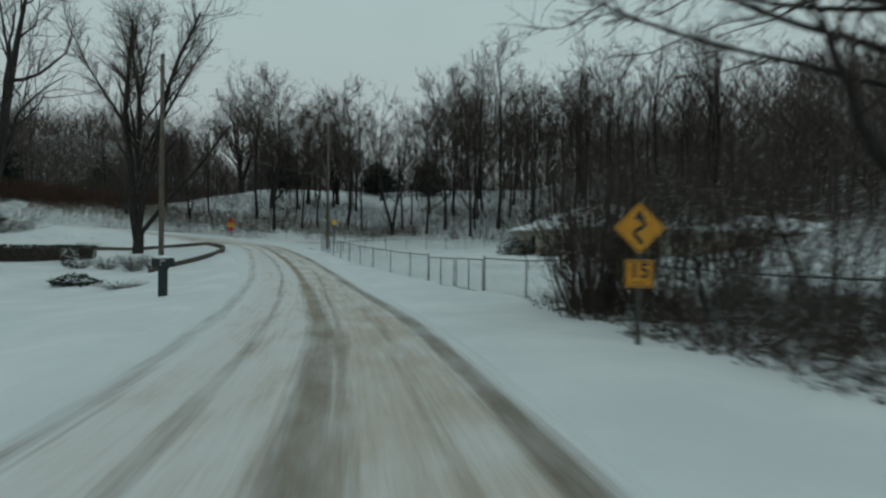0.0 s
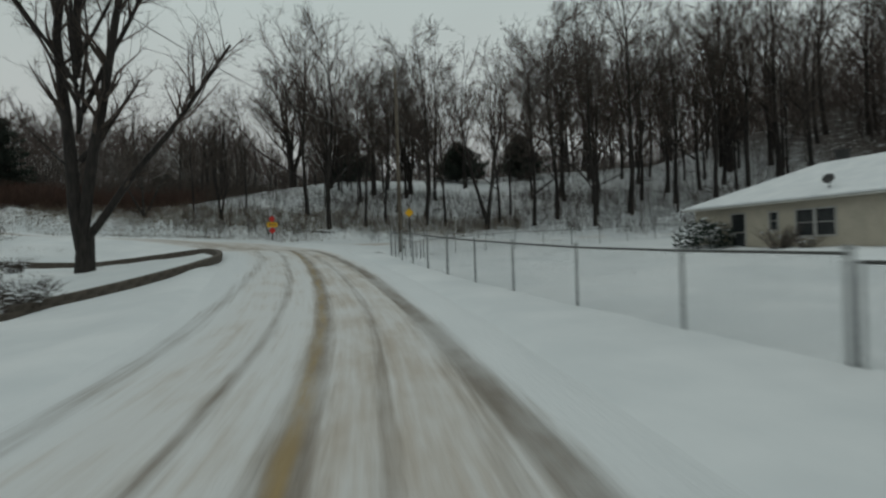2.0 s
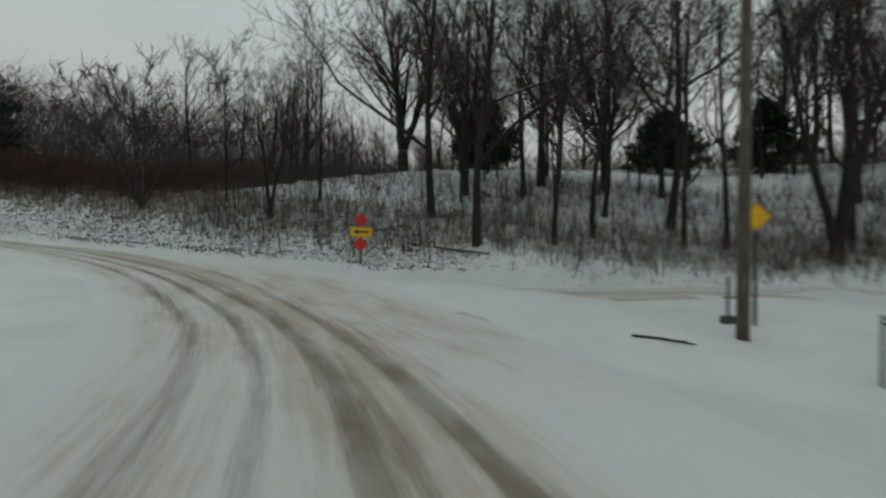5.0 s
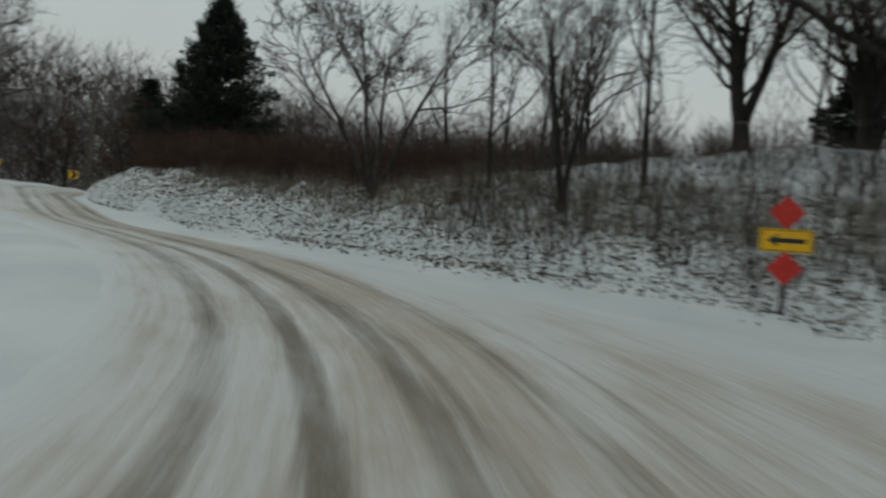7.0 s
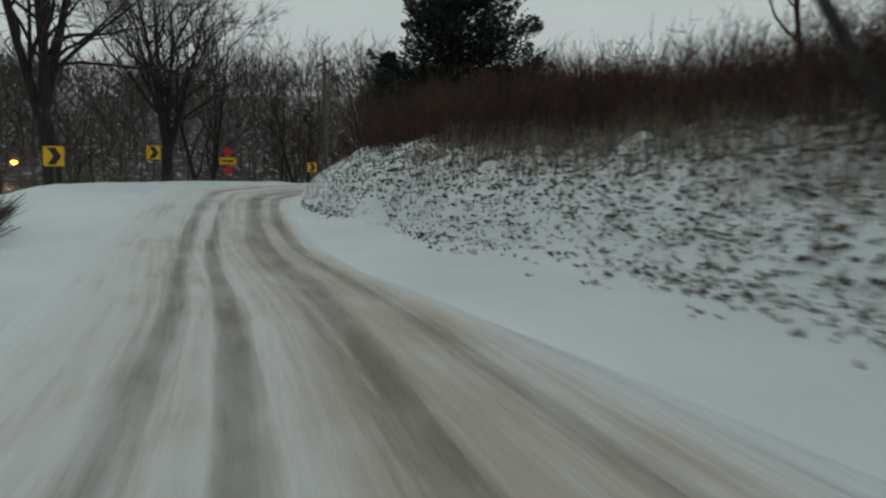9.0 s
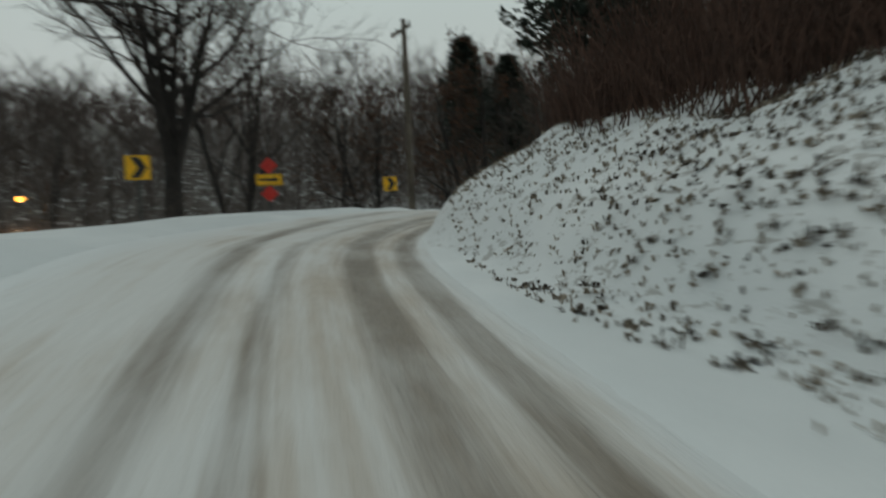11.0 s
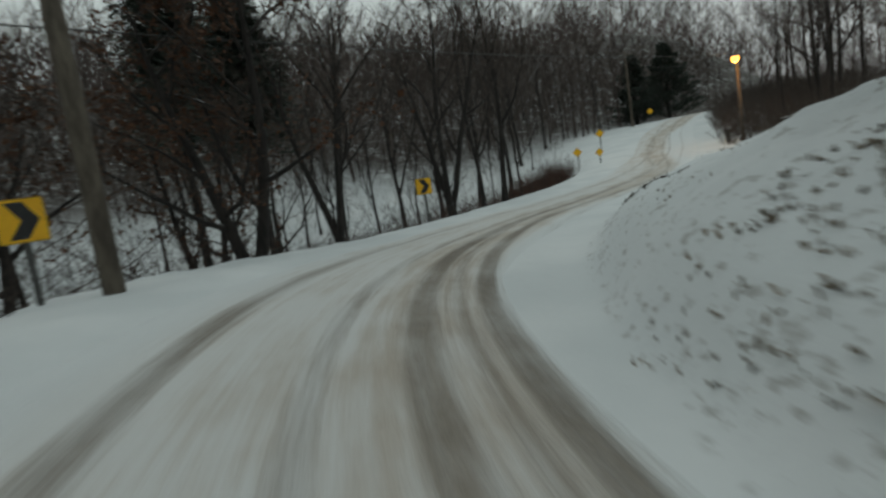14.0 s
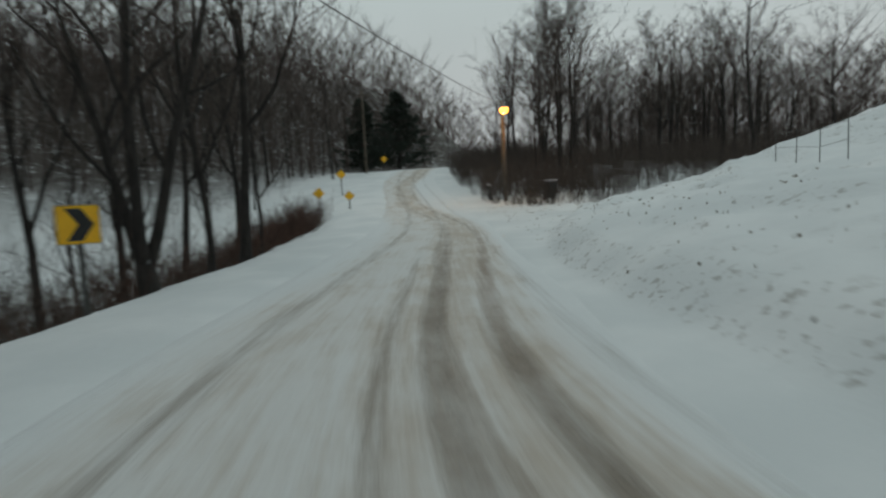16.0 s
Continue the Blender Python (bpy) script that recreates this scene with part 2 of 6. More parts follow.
def land(x, y, rough=True):
    """Height of the snow at places (arrays)."""
    x, y = np.asarray(x, float).ravel(), np.asarray(y, float).ravel()
    xy = np.stack([x, y], 1)
    i, d = side_of(LINE, xy)
    z = np.empty(len(x))
    for k in range(0, len(x), 4000):
        d2 = ((xy[k:k + 4000, None, :] - LINE[None, ::2, :2]) ** 2).sum(-1)
        w = 1 / (d2 + 1.5) ** 2.5
        z[k:k + 4000] = (w * LINE[None, ::2, 2]).sum(1) / w.sum(1)
    ly = LINE[i, 1]
    lx = LINE[i, 0]
    # outward tilt of the road in the right-hand bend
    tilt = 0.10 * ease(-34, -40, lx) * ease(92, 82, ly)
    z -= tilt * np.clip(d, -4.2, 3.2)
    # left of the climb the land falls away
    fall = ease(-15, -36, lx) * ease(160, 115, ly)
    drop = ramp(-d + 0.7 * ease(84, 94, ly), 0, 0, 5.4, 0, 7.0, 0.5, 11, 2.6, 18, 3.6, 40, 3.2, 80, 0)
    z -= fall * drop
    early = ease(-15, -9, lx)
    # lower garden with the wall on the inner side of the first bend
    z -= early * ramp(-d, 0, 0, 3, 0, 8, 0.65, 14, 0.8, 40, 1.0)
    # yard on the right of the first stretch
    yard = early * ease(3.5, 8, d) * ease(66, 56, y)
    z += yard * (ramp(y, -140, -0.6, 20, 0.0, 70, 1.0, 200, 1.2) + 0.022 * np.clip(x - 4, 0, 30) - z)
    # bank and hill outside the bends
    j, e = side_of(EDGE, xy)
    along = EDGE[j + 1, :2] - EDGE[j - 1, :2]
    along /= np.linalg.norm(along, axis=1)[:, None]
    slip = np.clip(((xy - EDGE[j, :2]) * along).sum(1), -0.5, 0.5)
    ex, ey = EDGE[j, 0] + slip * along[:, 0], EDGE[j, 1] + slip * along[:, 1]
    top = ramp(ex, -50, 2.3, -44, 2.45, -40, 2.65, -35, 2.45, -29, 2.4, -24, 3.0, -20, 4.2, -15, 5.8, -11, 7.3, 6, 10.0, 25, 16, 60, 21, 140, 22)
    top = np.where(ey > 84, ramp(ey, 84, 2.3, 92, 2.9, 105, 3.2, 115, 2.0, 132, 5), top)
    steep = ramp(ex, -44, 0.9, -28, 0.9, -20, 0.75, -10, 0.45, 10, 0.30, 30, 0.30)
    steep = np.where(ey > 82, ramp(ey, 82, 0.9, 88, 0.36, 95, 0.28, 104, 0.27, 110, 0.22, 130, 0.2), steep)
    u = np.clip(e, 0, None) * steep
    rise = top * (1 - np.exp(-u / top * 1.15)) + 0.35 * ease(ramp(ex, -32, -0.3, -24, -1.8), 0.7, e)
    z += np.where(e > -1.8, rise, 0)
    # the slope goes on rising above the driveway
    z += ease(102, 109, y) * ease(126, 116, y) * ease(-22, -34, x) * ramp(e, 0, 0, 4, 0.1, 7, 0.9, 10, 1.6, 16, 3.5, 26, 5.0)
    # far hills that close the valley
    far = np.hypot(x + 20, (y - 80) * 0.62)
    # they end beyond the crest of the near hill and stand highest west of it
    az = np.degrees(np.arctan2(x + 9, y - 58))
    sector = 1 - 0.92 * ease(-13, -3, az) * ease(46, 32, az) * ease(60, 75, y)
    z += 8 * np.exp(-((az + 20) / 9) ** 2) * ease(120, 200, np.hypot(x + 9, y - 58)) * ease(185, 215, y) * ease(5, 40, np.abs(d))
    z += 6 * ease(-85, -60, az) * ease(-8, -18, az) * ease(110, 200, np.hypot(x + 9, y - 58)) * ease(12, 45, np.abs(d)) * ease(100, 130, y)
    z += sector * ease(5, 40, np.abs(d)) * ramp(far, 0, 0, 60, 0, 85, 6, 130, 19, 200, 34, 300, 50, 450, 62, 1500, 60, 3000, 40)
    if rough:
        off = ease(3.6, 6.5, np.abs(d))
        # low ridge that the plough left along the inner edge
        z += 0.09 * np.exp(-((d + 3.2) / 0.42) ** 2) * np.clip(0.6 + 0.5 * waves(x, y, 2.4, 7), 0, 1.3)
        z += off * (0.05 * waves(x, y, 3.0, 1) + 0.12 * waves(x, y, 11, 2))
        clear = ease(1.7, 3.2, np.abs(d))
        z += clear * ease(0.3, 2.5, e) * 0.10 * waves(x, y, 1.6, 3)
        z += clear * ease(0.2, 1.0, e) * ease(9, 6, e) * 0.035 * waves(x, y, 0.75, 4)
    return z


def ground(x, y):
    return float(land([x], [y])[0])

# ---- building blocks ----


def mesh_of(name, verts, faces, material, smooth=False):
    me = bpy.data.meshes.new(name)
    me.from_pydata(verts, [], faces)
    me.materials.append(material)
    if smooth:
        me.polygons.foreach_set("use_smooth", [True] * len(me.polygons))
    me.update()
    return me


def part(name, data, parent, label="", material=None):
    """One mesh, from a bmesh or mesh data, as a part of a thing."""
    if isinstance(data, bmesh.types.BMesh):
        me = bpy.data.meshes.new(name)
        data.to_mesh(me)
        data.free()
        me.materials.append(material)
        data = me
    ob = new(name, data)
    ob.parent = parent
    if label:
        ob["label"] = label
    return ob


def box(bm, sx, sy, sz, at=(0, 0, 0), turn=None, bevel=0.0):
    m = Matrix.Translation(at) @ (turn.to_4x4() if turn else Matrix()) @ Matrix.Diagonal((sx, sy, sz, 1))
    made = bmesh.ops.create_cube(bm, size=1.0, matrix=m)
    if bevel:
        edges = {e for v in made["verts"] for e in v.link_edges}
        bmesh.ops.bevel(bm, geom=list(edges), offset=bevel, segments=2, affect="EDGES", profile=0.6)
    return bm


def boxes(*args, bevel=0.0):
    bm = bmesh.new()
    for sx, sy, sz, at in args:
        box(bm, sx, sy, sz, at, bevel=bevel)
    return bm


def tube(points, radii, sides=6, cap=True):
    """Vertices and faces of a tapering tube along points."""
    p = np.array(points, float)
    way = np.gradient(p, axis=0)
    way /= np.linalg.norm(way, axis=1)[:, None] + 1e-9
    up = np.array([0.31, 0.17, 0.93]) if abs(way[0][2]) < 0.8 else np.array([0.93, 0.31, 0.17])
    a = np.cross(way, up)
    a /= np.linalg.norm(a, axis=1)[:, None] + 1e-9
    b = np.cross(way, a)
    ang = np.arange(sides) * 2 * math.pi / sides
    r = np.array(radii, float)[:, None, None]
    v = p[:, None, :] + r * (np.cos(ang)[None, :, None] * a[:, None, :] + np.sin(ang)[None, :, None] * b[:, None, :])
    faces = []
    for i in range(len(p) - 1):
        for s in range(sides):
            t = (s + 1) % sides
            faces.append((i * sides + s, i * sides + t, (i + 1) * sides + t, (i + 1) * sides + s))
    if cap:
        faces.append(tuple(range(sides))[::-1])
        faces.append(tuple((len(p) - 1) * sides + s for s in range(sides)))
    return v.reshape(-1, 3), faces


class Heap:
    """Gathers many pieces into one mesh."""

    def __init__(self):
        self.v, self.f, self.n = [], [], 0

    def add(self, v, f):
        self.v.append(np.asarray(v, float))
        self.f.extend(tuple(i + self.n for i in q) for q in f)
        self.n += len(v)

    def mesh(self, name, material, smooth=False):
        return mesh_of(name, np.concatenate(self.v).tolist(), self.f, material, smooth)


# ---- ground and road ----


def spread(lo, hi, step, far):
    mid = np.arange(lo, hi + step / 2, step)
    out, d = [], step
    while (out[-1] if out else 0) < far:
        d *= 1.14
        out.append((out[-1] if out else 0) + d)
    out = np.array(out)
    return np.concatenate([lo - out[::-1], mid, mid[-1] + out])


def build_ground():
    gx, gy = spread(-66, 36, 0.45, 2600), spread(-8, 135, 0.45, 2600)
    # closer mesh where the bank meets the inside of the right-hand bend
    gx = np.concatenate([gx[gx < -51], np.arange(-51, -27, 0.13), gx[gx >= -27]])
    gy = np.concatenate([gy[gy < 69], np.arange(69, 92, 0.13), gy[gy >= 92]])
    x, y = np.meshgrid(gx, gy)
    x, y = x.ravel(), y.ravel()
    z = land(x, y)
    i, d = side_of(LINE, np.stack([x, y], 1))
    hi = np.interp(i * 0.5, (0, 186, 195, 206, 214, 222, 250, 262, 420), (3.3, 3.3, 5.6, 5.6, 2.6, 1.65, 1.65, 2.7, 2.7))
    z -= 0.11 * ease(-2.7, -2.1, d) * ease(hi, hi - 0.5, d)
    nx, ny = len(gx), len(gy)
    me = bpy.data.meshes.new("ground")
    k = np.arange(nx * ny).reshape(ny, nx)
    quads = np.stack([k[:-1, :-1], k[:-1, 1:], k[1:, 1:], k[1:, :-1]], -1).reshape(-1, 4)
    me.from_pydata(np.stack([x, y, z], 1).tolist(), [], quads.tolist())
    me.materials.append(SNOW)
    far = np.hypot(x + 20, (y - 80) * 0.62)
    me.attributes.new("litter", "FLOAT", "POINT").data.foreach_set("value", np.maximum((1 - 0.8 * ease(-105, -90, x) * ease(-55, -62, x) * ease(88, 97, y) * ease(142, 125, y)) * ease(57, 77, far) * ease(9, 16, np.abs(d)) * ease(10, 40, y), 0.8 * ease(-11, -18, d) * ease(-42, -52, x) * ease(94, 82, y)).astype(np.float32))
    me.polygons.foreach_set("use_smooth", [True] * len(me.polygons))
    me.update()
    tagged(new("ground", me), "snow-covered ground with banks and hills under thin snow", "ground", kind="structure")


# wheel ruts: metres along and metres right of the centre line; then width and strength
RUTS = [
    ((0, 0.9, 140, 0.85, 154, 0.73, 168, 0.3, 171, 0.3, 177, 0.54, 190, 0.95, 197, 0.9, 202, 0.5, 204, 0.3, 208, -0.1, 214, 0.16, 220, 0.42, 230, 0.45, 235, 0.6, 240, 0.3, 248, 0.62, 251, 0.5, 257, 0.42, 262, 0.46, 266, 0.66, 271, 0.75, 281, 0.5, 294, -1.5, 306, -1.3, 316, 0.2, 330, 0.6, 420, 0.2), (0, 0.32, 158, 0.31, 168, 0.21, 196, 0.17, 204, 0.16, 226, 0.19, 236, 0.24, 246, 0.19, 420, 0.19), (0, 0.85, 160, 0.9, 190, 1.0, 262, 0.95, 276, 0.5, 420, 0.45)),
    ((0, 2.6, 140, 2.65, 152, 2.62, 158, 2.55, 162, 2.3, 168, 2.0, 176, 2.03, 181, 2.15, 186, 1.95, 196, 1.6, 204, 1.2, 214, 1.2, 220, 0.98, 227, 0.93, 232, 1.06, 238, 1.16, 242, 1.05, 248, 1.37, 252, 1.18, 258, 1.1, 263, 1.2, 269, 1.85, 276, 1.7, 284, 1.0, 294, -0.3, 306, -0.1, 316, 1.4, 330, 1.8, 420, 1.4), (0, 0.22, 165, 0.22, 196, 0.17, 420, 0.18), (0, 0.95, 197, 0.95, 203, 0.6, 222, 0.6, 229, 0.95, 262, 0.9, 278, 0.5, 420, 0.4)),
    ((0, -0.3, 140, -0.24, 160, -0.4, 171, -0.57, 177, -0.24, 190, 0.2, 198, 0.1, 202, -0.23, 204, -0.5, 208, -0.9, 214, -0.6, 220, -0.72, 226, -0.5, 230, -0.2, 240, -0.4, 260, 0.0, 420, 0.2), 0.15, (0, 0.6, 194, 0.6, 200, 1.0, 222, 1.0, 228, 0.6, 262, 0.55, 275, 0.2, 420, 0.2)),
    ((0, -1.3, 140, -1.1, 151, -1.5, 160, -1.7, 171, -1.95, 177, -1.55, 181, -1.1, 184, -0.8, 196, -0.6, 202, -1.05, 206, -1.55, 215, -1.35, 220, -1.2, 230, -0.78, 234, -0.72, 239, -1.35, 244, -1.5, 258, -1.52, 262, -1.5, 272, -1.0, 420, -1.5), (0, 0.27, 192, 0.27, 200, 0.2, 232, 0.22, 420, 0.26), (0, 0.5, 190, 0.5, 198, 0.7, 246, 0.75, 256, 0.5, 420, 0.45)),
    ((0, 1.25, 140, 1.15, 154, 1.1, 164, 1.1, 171, 1.2, 178, 1.3, 190, 1.3, 200, 0.85, 212, 0.0, 226, 0.2, 246, 1.0, 262, 0.5, 420, 0.0), 0.13, 0.58),
    ((0, 2.0, 250, 1.8, 260, 2.0, 268, 2.1, 290, 1.4, 420, 1.4), 0.18, 0.4),
]


def wander(s, knots):
    """A smooth line through knots of metres along and metres aside."""
    return sum(ramp(s + k, *knots) for k in (-4.5, -3, -1.5, 0, 1.5, 3, 4.5)) / 7


def build_strip(name, line, label, ruts, hi, lo, wear=0.95):
    """The driven road along its line, its edges sunk into the snow beside it."""
    s = np.concatenate([[0], np.cumsum(np.linalg.norm(np.diff(line[:, :2], axis=0), axis=1))])
    hi, lo = ramp(s, *hi), ramp(s, *lo)
    m = 66
    across = lo[:, None] + (hi - lo)[:, None] * np.linspace(0, 1, m)[None, :]
    way = np.gradient(line[:, :2], axis=0)
    way /= np.linalg.norm(way, axis=1)[:, None]
    right = np.stack([way[:, 1], -way[:, 0]], 1)
    xy = line[:, None, :2] + across[:, :, None] * right[:, None, :]
    n = len(line)
    flat = xy.reshape(-1, 2)
    z = land(flat[:, 0], flat[:, 1], False).reshape(n, m) + 0.02
    # the road stays level where the bank climbs from its edge
    a, b = np.argmin(np.abs(across - 0.2), 1), np.argmin(np.abs(across - 0.9), 1)
    row = np.arange(n)
    za, zb = z[row, a][:, None], z[row, b][:, None]
    xa, xb = across[row, a][:, None], across[row, b][:, None]
    z = np.where(across > 0.9, np.minimum(z, zb + (across - xb) * np.clip((zb - za) / (xb - xa), -0.12, 0.06) + 0.015), z)
    worn = np.zeros((n, m))
    for knots, width, strength in ruts:
        d = across - wander(s, knots)[:, None]
        power = ramp(s, *strength)[:, None] if isinstance(strength, tuple) else strength
        wide = ramp(s, *width)[:, None] if isinstance(width, tuple) else width
        worn = np.maximum(worn, power * np.exp(-(d / wide) ** 2))
    lane = (ramp(s, *ruts[0][0]) + ramp(s, *ruts[1][0]))[:, None] / 2 - 0.1
    driven = (wear * ramp(s, 0, 0.8, 150, 0.78, 172, 0.6, 188, 0.65, 198, 0.85, 222, 0.88, 230, 0.72, 420, 0.74))[:, None] * np.maximum(np.exp(-((across - lane) / 1.15) ** 4), 0.6 * np.exp(-((across - lane + 1.7) / 1.2) ** 4))
    # junction: packed snow, with the warm headlight tint put into its tan
    driven = np.maximum(driven, 0.55 * np.exp(-((across - 2.4) / 2.3) ** 4) * ramp(s, 0, 0, 190, 0, 197, 1, 205, 1, 213, 0, 420, 0)[:, None])
    driven = driven * (1 - 0.85 * ease(0.75, 0.05, hi[:, None] - across))
    paint = np.exp(-((across - wander(s, ruts[0][0])[:, None] + 0.03) / 0.08) ** 2) * ramp(s, 0, 0, 150, 0.1, 158, 1, 186, 1, 192, 0)[:, None]
    z -= 0.035 * worn
    edge = np.maximum(ease(0.5, 0, across - lo[:, None]), ease(0.5, 0, hi[:, None] - across))
    z = z - 0.075 * edge
    k = np.arange(n * m).reshape(n, m)
    quads = np.stack([k[:-1, :-1], k[:-1, 1:], k[1:, 1:], k[1:, :-1]], -1).reshape(-1, 4)
    me = bpy.data.meshes.new(name)
    me.from_pydata(np.concatenate([flat, z.reshape(-1, 1)], 1).tolist(), [], quads[:, ::-1].tolist())
    me.materials.append(ROAD_SNOW)
    uv = np.stack(np.broadcast_arrays(s[:, None], across), -1).reshape(-1, 2)
    layer = me.uv_layers.new(name="metres")
    loops = np.empty(len(me.loops), int)
    me.loops.foreach_get("vertex_index", loops)
    layer.data.foreach_set("uv", uv[loops].ravel())
    for key, value in (("rut", worn), ("driven", driven), ("paint", paint)):
        me.attributes.new(key, "FLOAT", "POINT").data.foreach_set("value", value.ravel())
    me.polygons.foreach_set("use_smooth", [True] * len(me.polygons))
    me.update()
    return tagged(new(name, me), label, "road", kind="structure")


build_ground()
build_strip("road", LINE, "two-lane road under packed snow with brown slushy ruts",
            RUTS, (0, 3.3, 186, 3.3, 195, 5.6, 206, 5.6, 214, 2.6, 222, 1.65, 250, 1.65, 262, 2.7, 420, 2.7), (0, -2.7, 420, -2.7))
build_strip("side_road", spline([(-5.6, 60.2, 0), (-3.9, 63.4, 0), (0.2, 65.6, 0), (8, 66.4, 0), (22, 66.0, 0), (60, 63.5, 0)], 0.5),
            "snowy side road with faint wheel tracks", [((0, -0.8, 90, -0.8), 0.26, 0.6), ((0, 0.8, 90, 0.8), 0.24, 0.55), ((0, -1.6, 90, -1.3), 0.2, 0.4)], (0, 2.2, 90, 2.2), (0, -2.4, 90, -2.4), 0.8)

# ---- signs, poles ----


def flat_plate(outline, thick=0.004):
    """A plate facing -y with the given outline in x and z."""
    bm = bmesh.new()
    front = [bm.verts.new((x, -thick / 2, z)) for x, z in outline]
    back = [bm.verts.new((x, thick / 2, z)) for x, z in outline]
    bm.faces.new(front)
    bm.faces.new(back[::-1])
    for i in range(len(outline)):
        j = (i + 1) % len(outline)
        bm.faces.new((front[j], front[i], back[i], back[j]))
    bmesh.ops.recalc_face_normals(bm, faces=bm.faces)
    return bm


def rounded(w, h, r=0.04, cut=5):
    pts = []
    for cx, cz, a0 in ((w / 2 - r, h / 2 - r, 0), (-w / 2 + r, h / 2 - r, 90), (-w / 2 + r, -h / 2 + r, 180), (w / 2 - r, -h / 2 + r, 270)):
        for k in range(cut):
            a = radians(a0 + 90 * k / (cut - 1))
            pts.append((cx + r * math.cos(a), cz + r * math.sin(a)))
    return pts


def turned(points, degrees, dx=0.0, dz=0.0):
    c, s = math.cos(radians(degrees)), math.sin(radians(degrees))
    return [(x * c - z * s + dx, x * s + z * c + dz) for x, z in points]


def plate(name, outline, z, thing, material, depth, label=""):
    """depth: how far in front of the post the plate stands."""
    bm = flat_plate(outline)
    bmesh.ops.translate(bm, verts=bm.verts, vec=(0, -depth, z))
    return part(name, bm, thing, label, material)


def border(w, h, z, sign_plate, depth, degrees=0.0, inset=0.02, width=0.014):
    """A thin black frame printed near the rim."""
    outer, inner = rounded(w - 2 * inset, h - 2 * inset, 0.03), rounded(w - 2 * inset - 2 * width, h - 2 * inset - 2 * width, 0.02)
    outer, inner = turned(outer, degrees), turned(inner, degrees)
    bm = bmesh.new()
    a = [bm.verts.new((x, -depth - 0.004, zz + z)) for x, zz in outer]
    b = [bm.verts.new((x, -depth - 0.004, zz + z)) for x, zz in inner]
    for i in range(len(a)):
        j = (i + 1) % len(a)
        bm.faces.new((a[i], b[i], b[j], a[j]))
    return part("border", bm, sign_plate, "", BLACK)


def post_of(thing, height, buried=0.4, snow_cap=True):
    bm = bmesh.new()
    # U-channel post: web and two flanges
    box(bm, 0.05, 0.006, height + buried, (0, 0.0, (height - buried) / 2))
    for s in (-1, 1):
        box(bm, 0.006, 0.028, height + buried, (s * 0.026, 0.014, (height - buried) / 2))
        box(bm, 0.018, 0.006, height + buried, (s * 0.037, 0.028, (height - buried) / 2))
    return part("post", bm, thing, "", DARK_STEEL)


def bolt(parent, x, z, depth):
    bm = bmesh.new()
    bmesh.ops.create_cone(bm, cap_ends=True, segments=8, radius1=0.009, radius2=0.007, depth=0.008,
                          matrix=Matrix.Translation((x, -depth - 0.007, z)) @ Matrix.Rotation(radians(90), 4, "X"))
    part("bolt", bm, parent, "", GALV)


def stand(thing, x, y, face, lean=0.0, sink=0.0):
    """Put a sign on the ground; face: compass way in degrees from which it is read."""
    thing.matrix_world = pose(x, y, ground(x, y) - sink, lean, 0, 180 - face)
    return thing


def arrow_outline(length, head, shaft, flip):
    a = [(-length / 2, 0), (-length / 2 + head, head * 0.62), (-length / 2 + head * 0.82, shaft / 2), (length / 2, shaft / 2),
         (length / 2, -shaft / 2), (-length / 2 + head * 0.82, -shaft / 2), (-length / 2 + head, -head * 0.62)]
    return [(-x, z) for x, z in a[::-1]] if flip else a


def bend_marker(flip, label, height=1.33):
    """Large arrow plate with a red diamond above and one below it."""
    thing = new("arrow_sign")
    post_of(thing, height + 0.62)
    main = plate("arrow_plate", rounded(0.914, 0.42), height, thing, YELLOW, 0.012)
    border(0.914, 0.42, height, main, 0.012)
    bm = flat_plate(arrow_outline(0.66, 0.20, 0.085, flip), 0.002)
    bmesh.ops.translate(bm, verts=bm.verts, vec=(0, -0.0165, height))
    part("arrow", bm, main, "black arrow", BLACK)
    for dz in (0.50, -0.50):
        d = plate("red_diamond", turned(rounded(0.44, 0.44, 0.03), 45), height + dz, thing, RED, 0.010 if dz > 0 else 0.010)
        for i in range(9):
            px, pz = turned([((i % 3 - 1) * 0.12, (i // 3 - 1) * 0.12)], 45)[0]
            bm = bmesh.new()
            bmesh.ops.create_cone(bm, cap_ends=True, segments=10, radius1=0.038, radius2=0.033, depth=0.008,
                                  matrix=Matrix.Translation((px, -0.0155, height + dz + pz)) @ Matrix.Rotation(radians(90), 4, "X"))
            part("reflector", bm, d, "", RED)
        bolt(d, 0, height + dz + 0.06, 0.016)
    for bx in (-0.1, 0.1):
        bolt(main, bx, height + 0.15, 0.014)
    return tagged(thing, label, "road sign", "bend markers")


def chevron_sign(label, height=1.45):
    thing = new("chevron_sign")
    post_of(thing, height + 0.30)
    main = plate("sign_plate", rounded(0.60, 0.62), height, thing, YELLOW, 0.012)
    pts = [(-0.17, 0.26), (0.05, 0.26), (0.22, 0), (0.05, -0.26), (-0.17, -0.26), (0.0, 0)]
    bm = flat_plate(pts, 0.002)
    bmesh.ops.translate(bm, verts=bm.verts, vec=(0, -0.0165, height))
    part("chevron", bm, main, "black chevron", BLACK)
    border(0.60, 0.62, height, main, 0.012, inset=0.006, width=0.008)
    bolt(main, 0, height + 0.24, 0.015)
    bolt(main, 0, height - 0.24, 0.015)
    return tagged(thing, label, "road sign", "chevron signs along the bend")


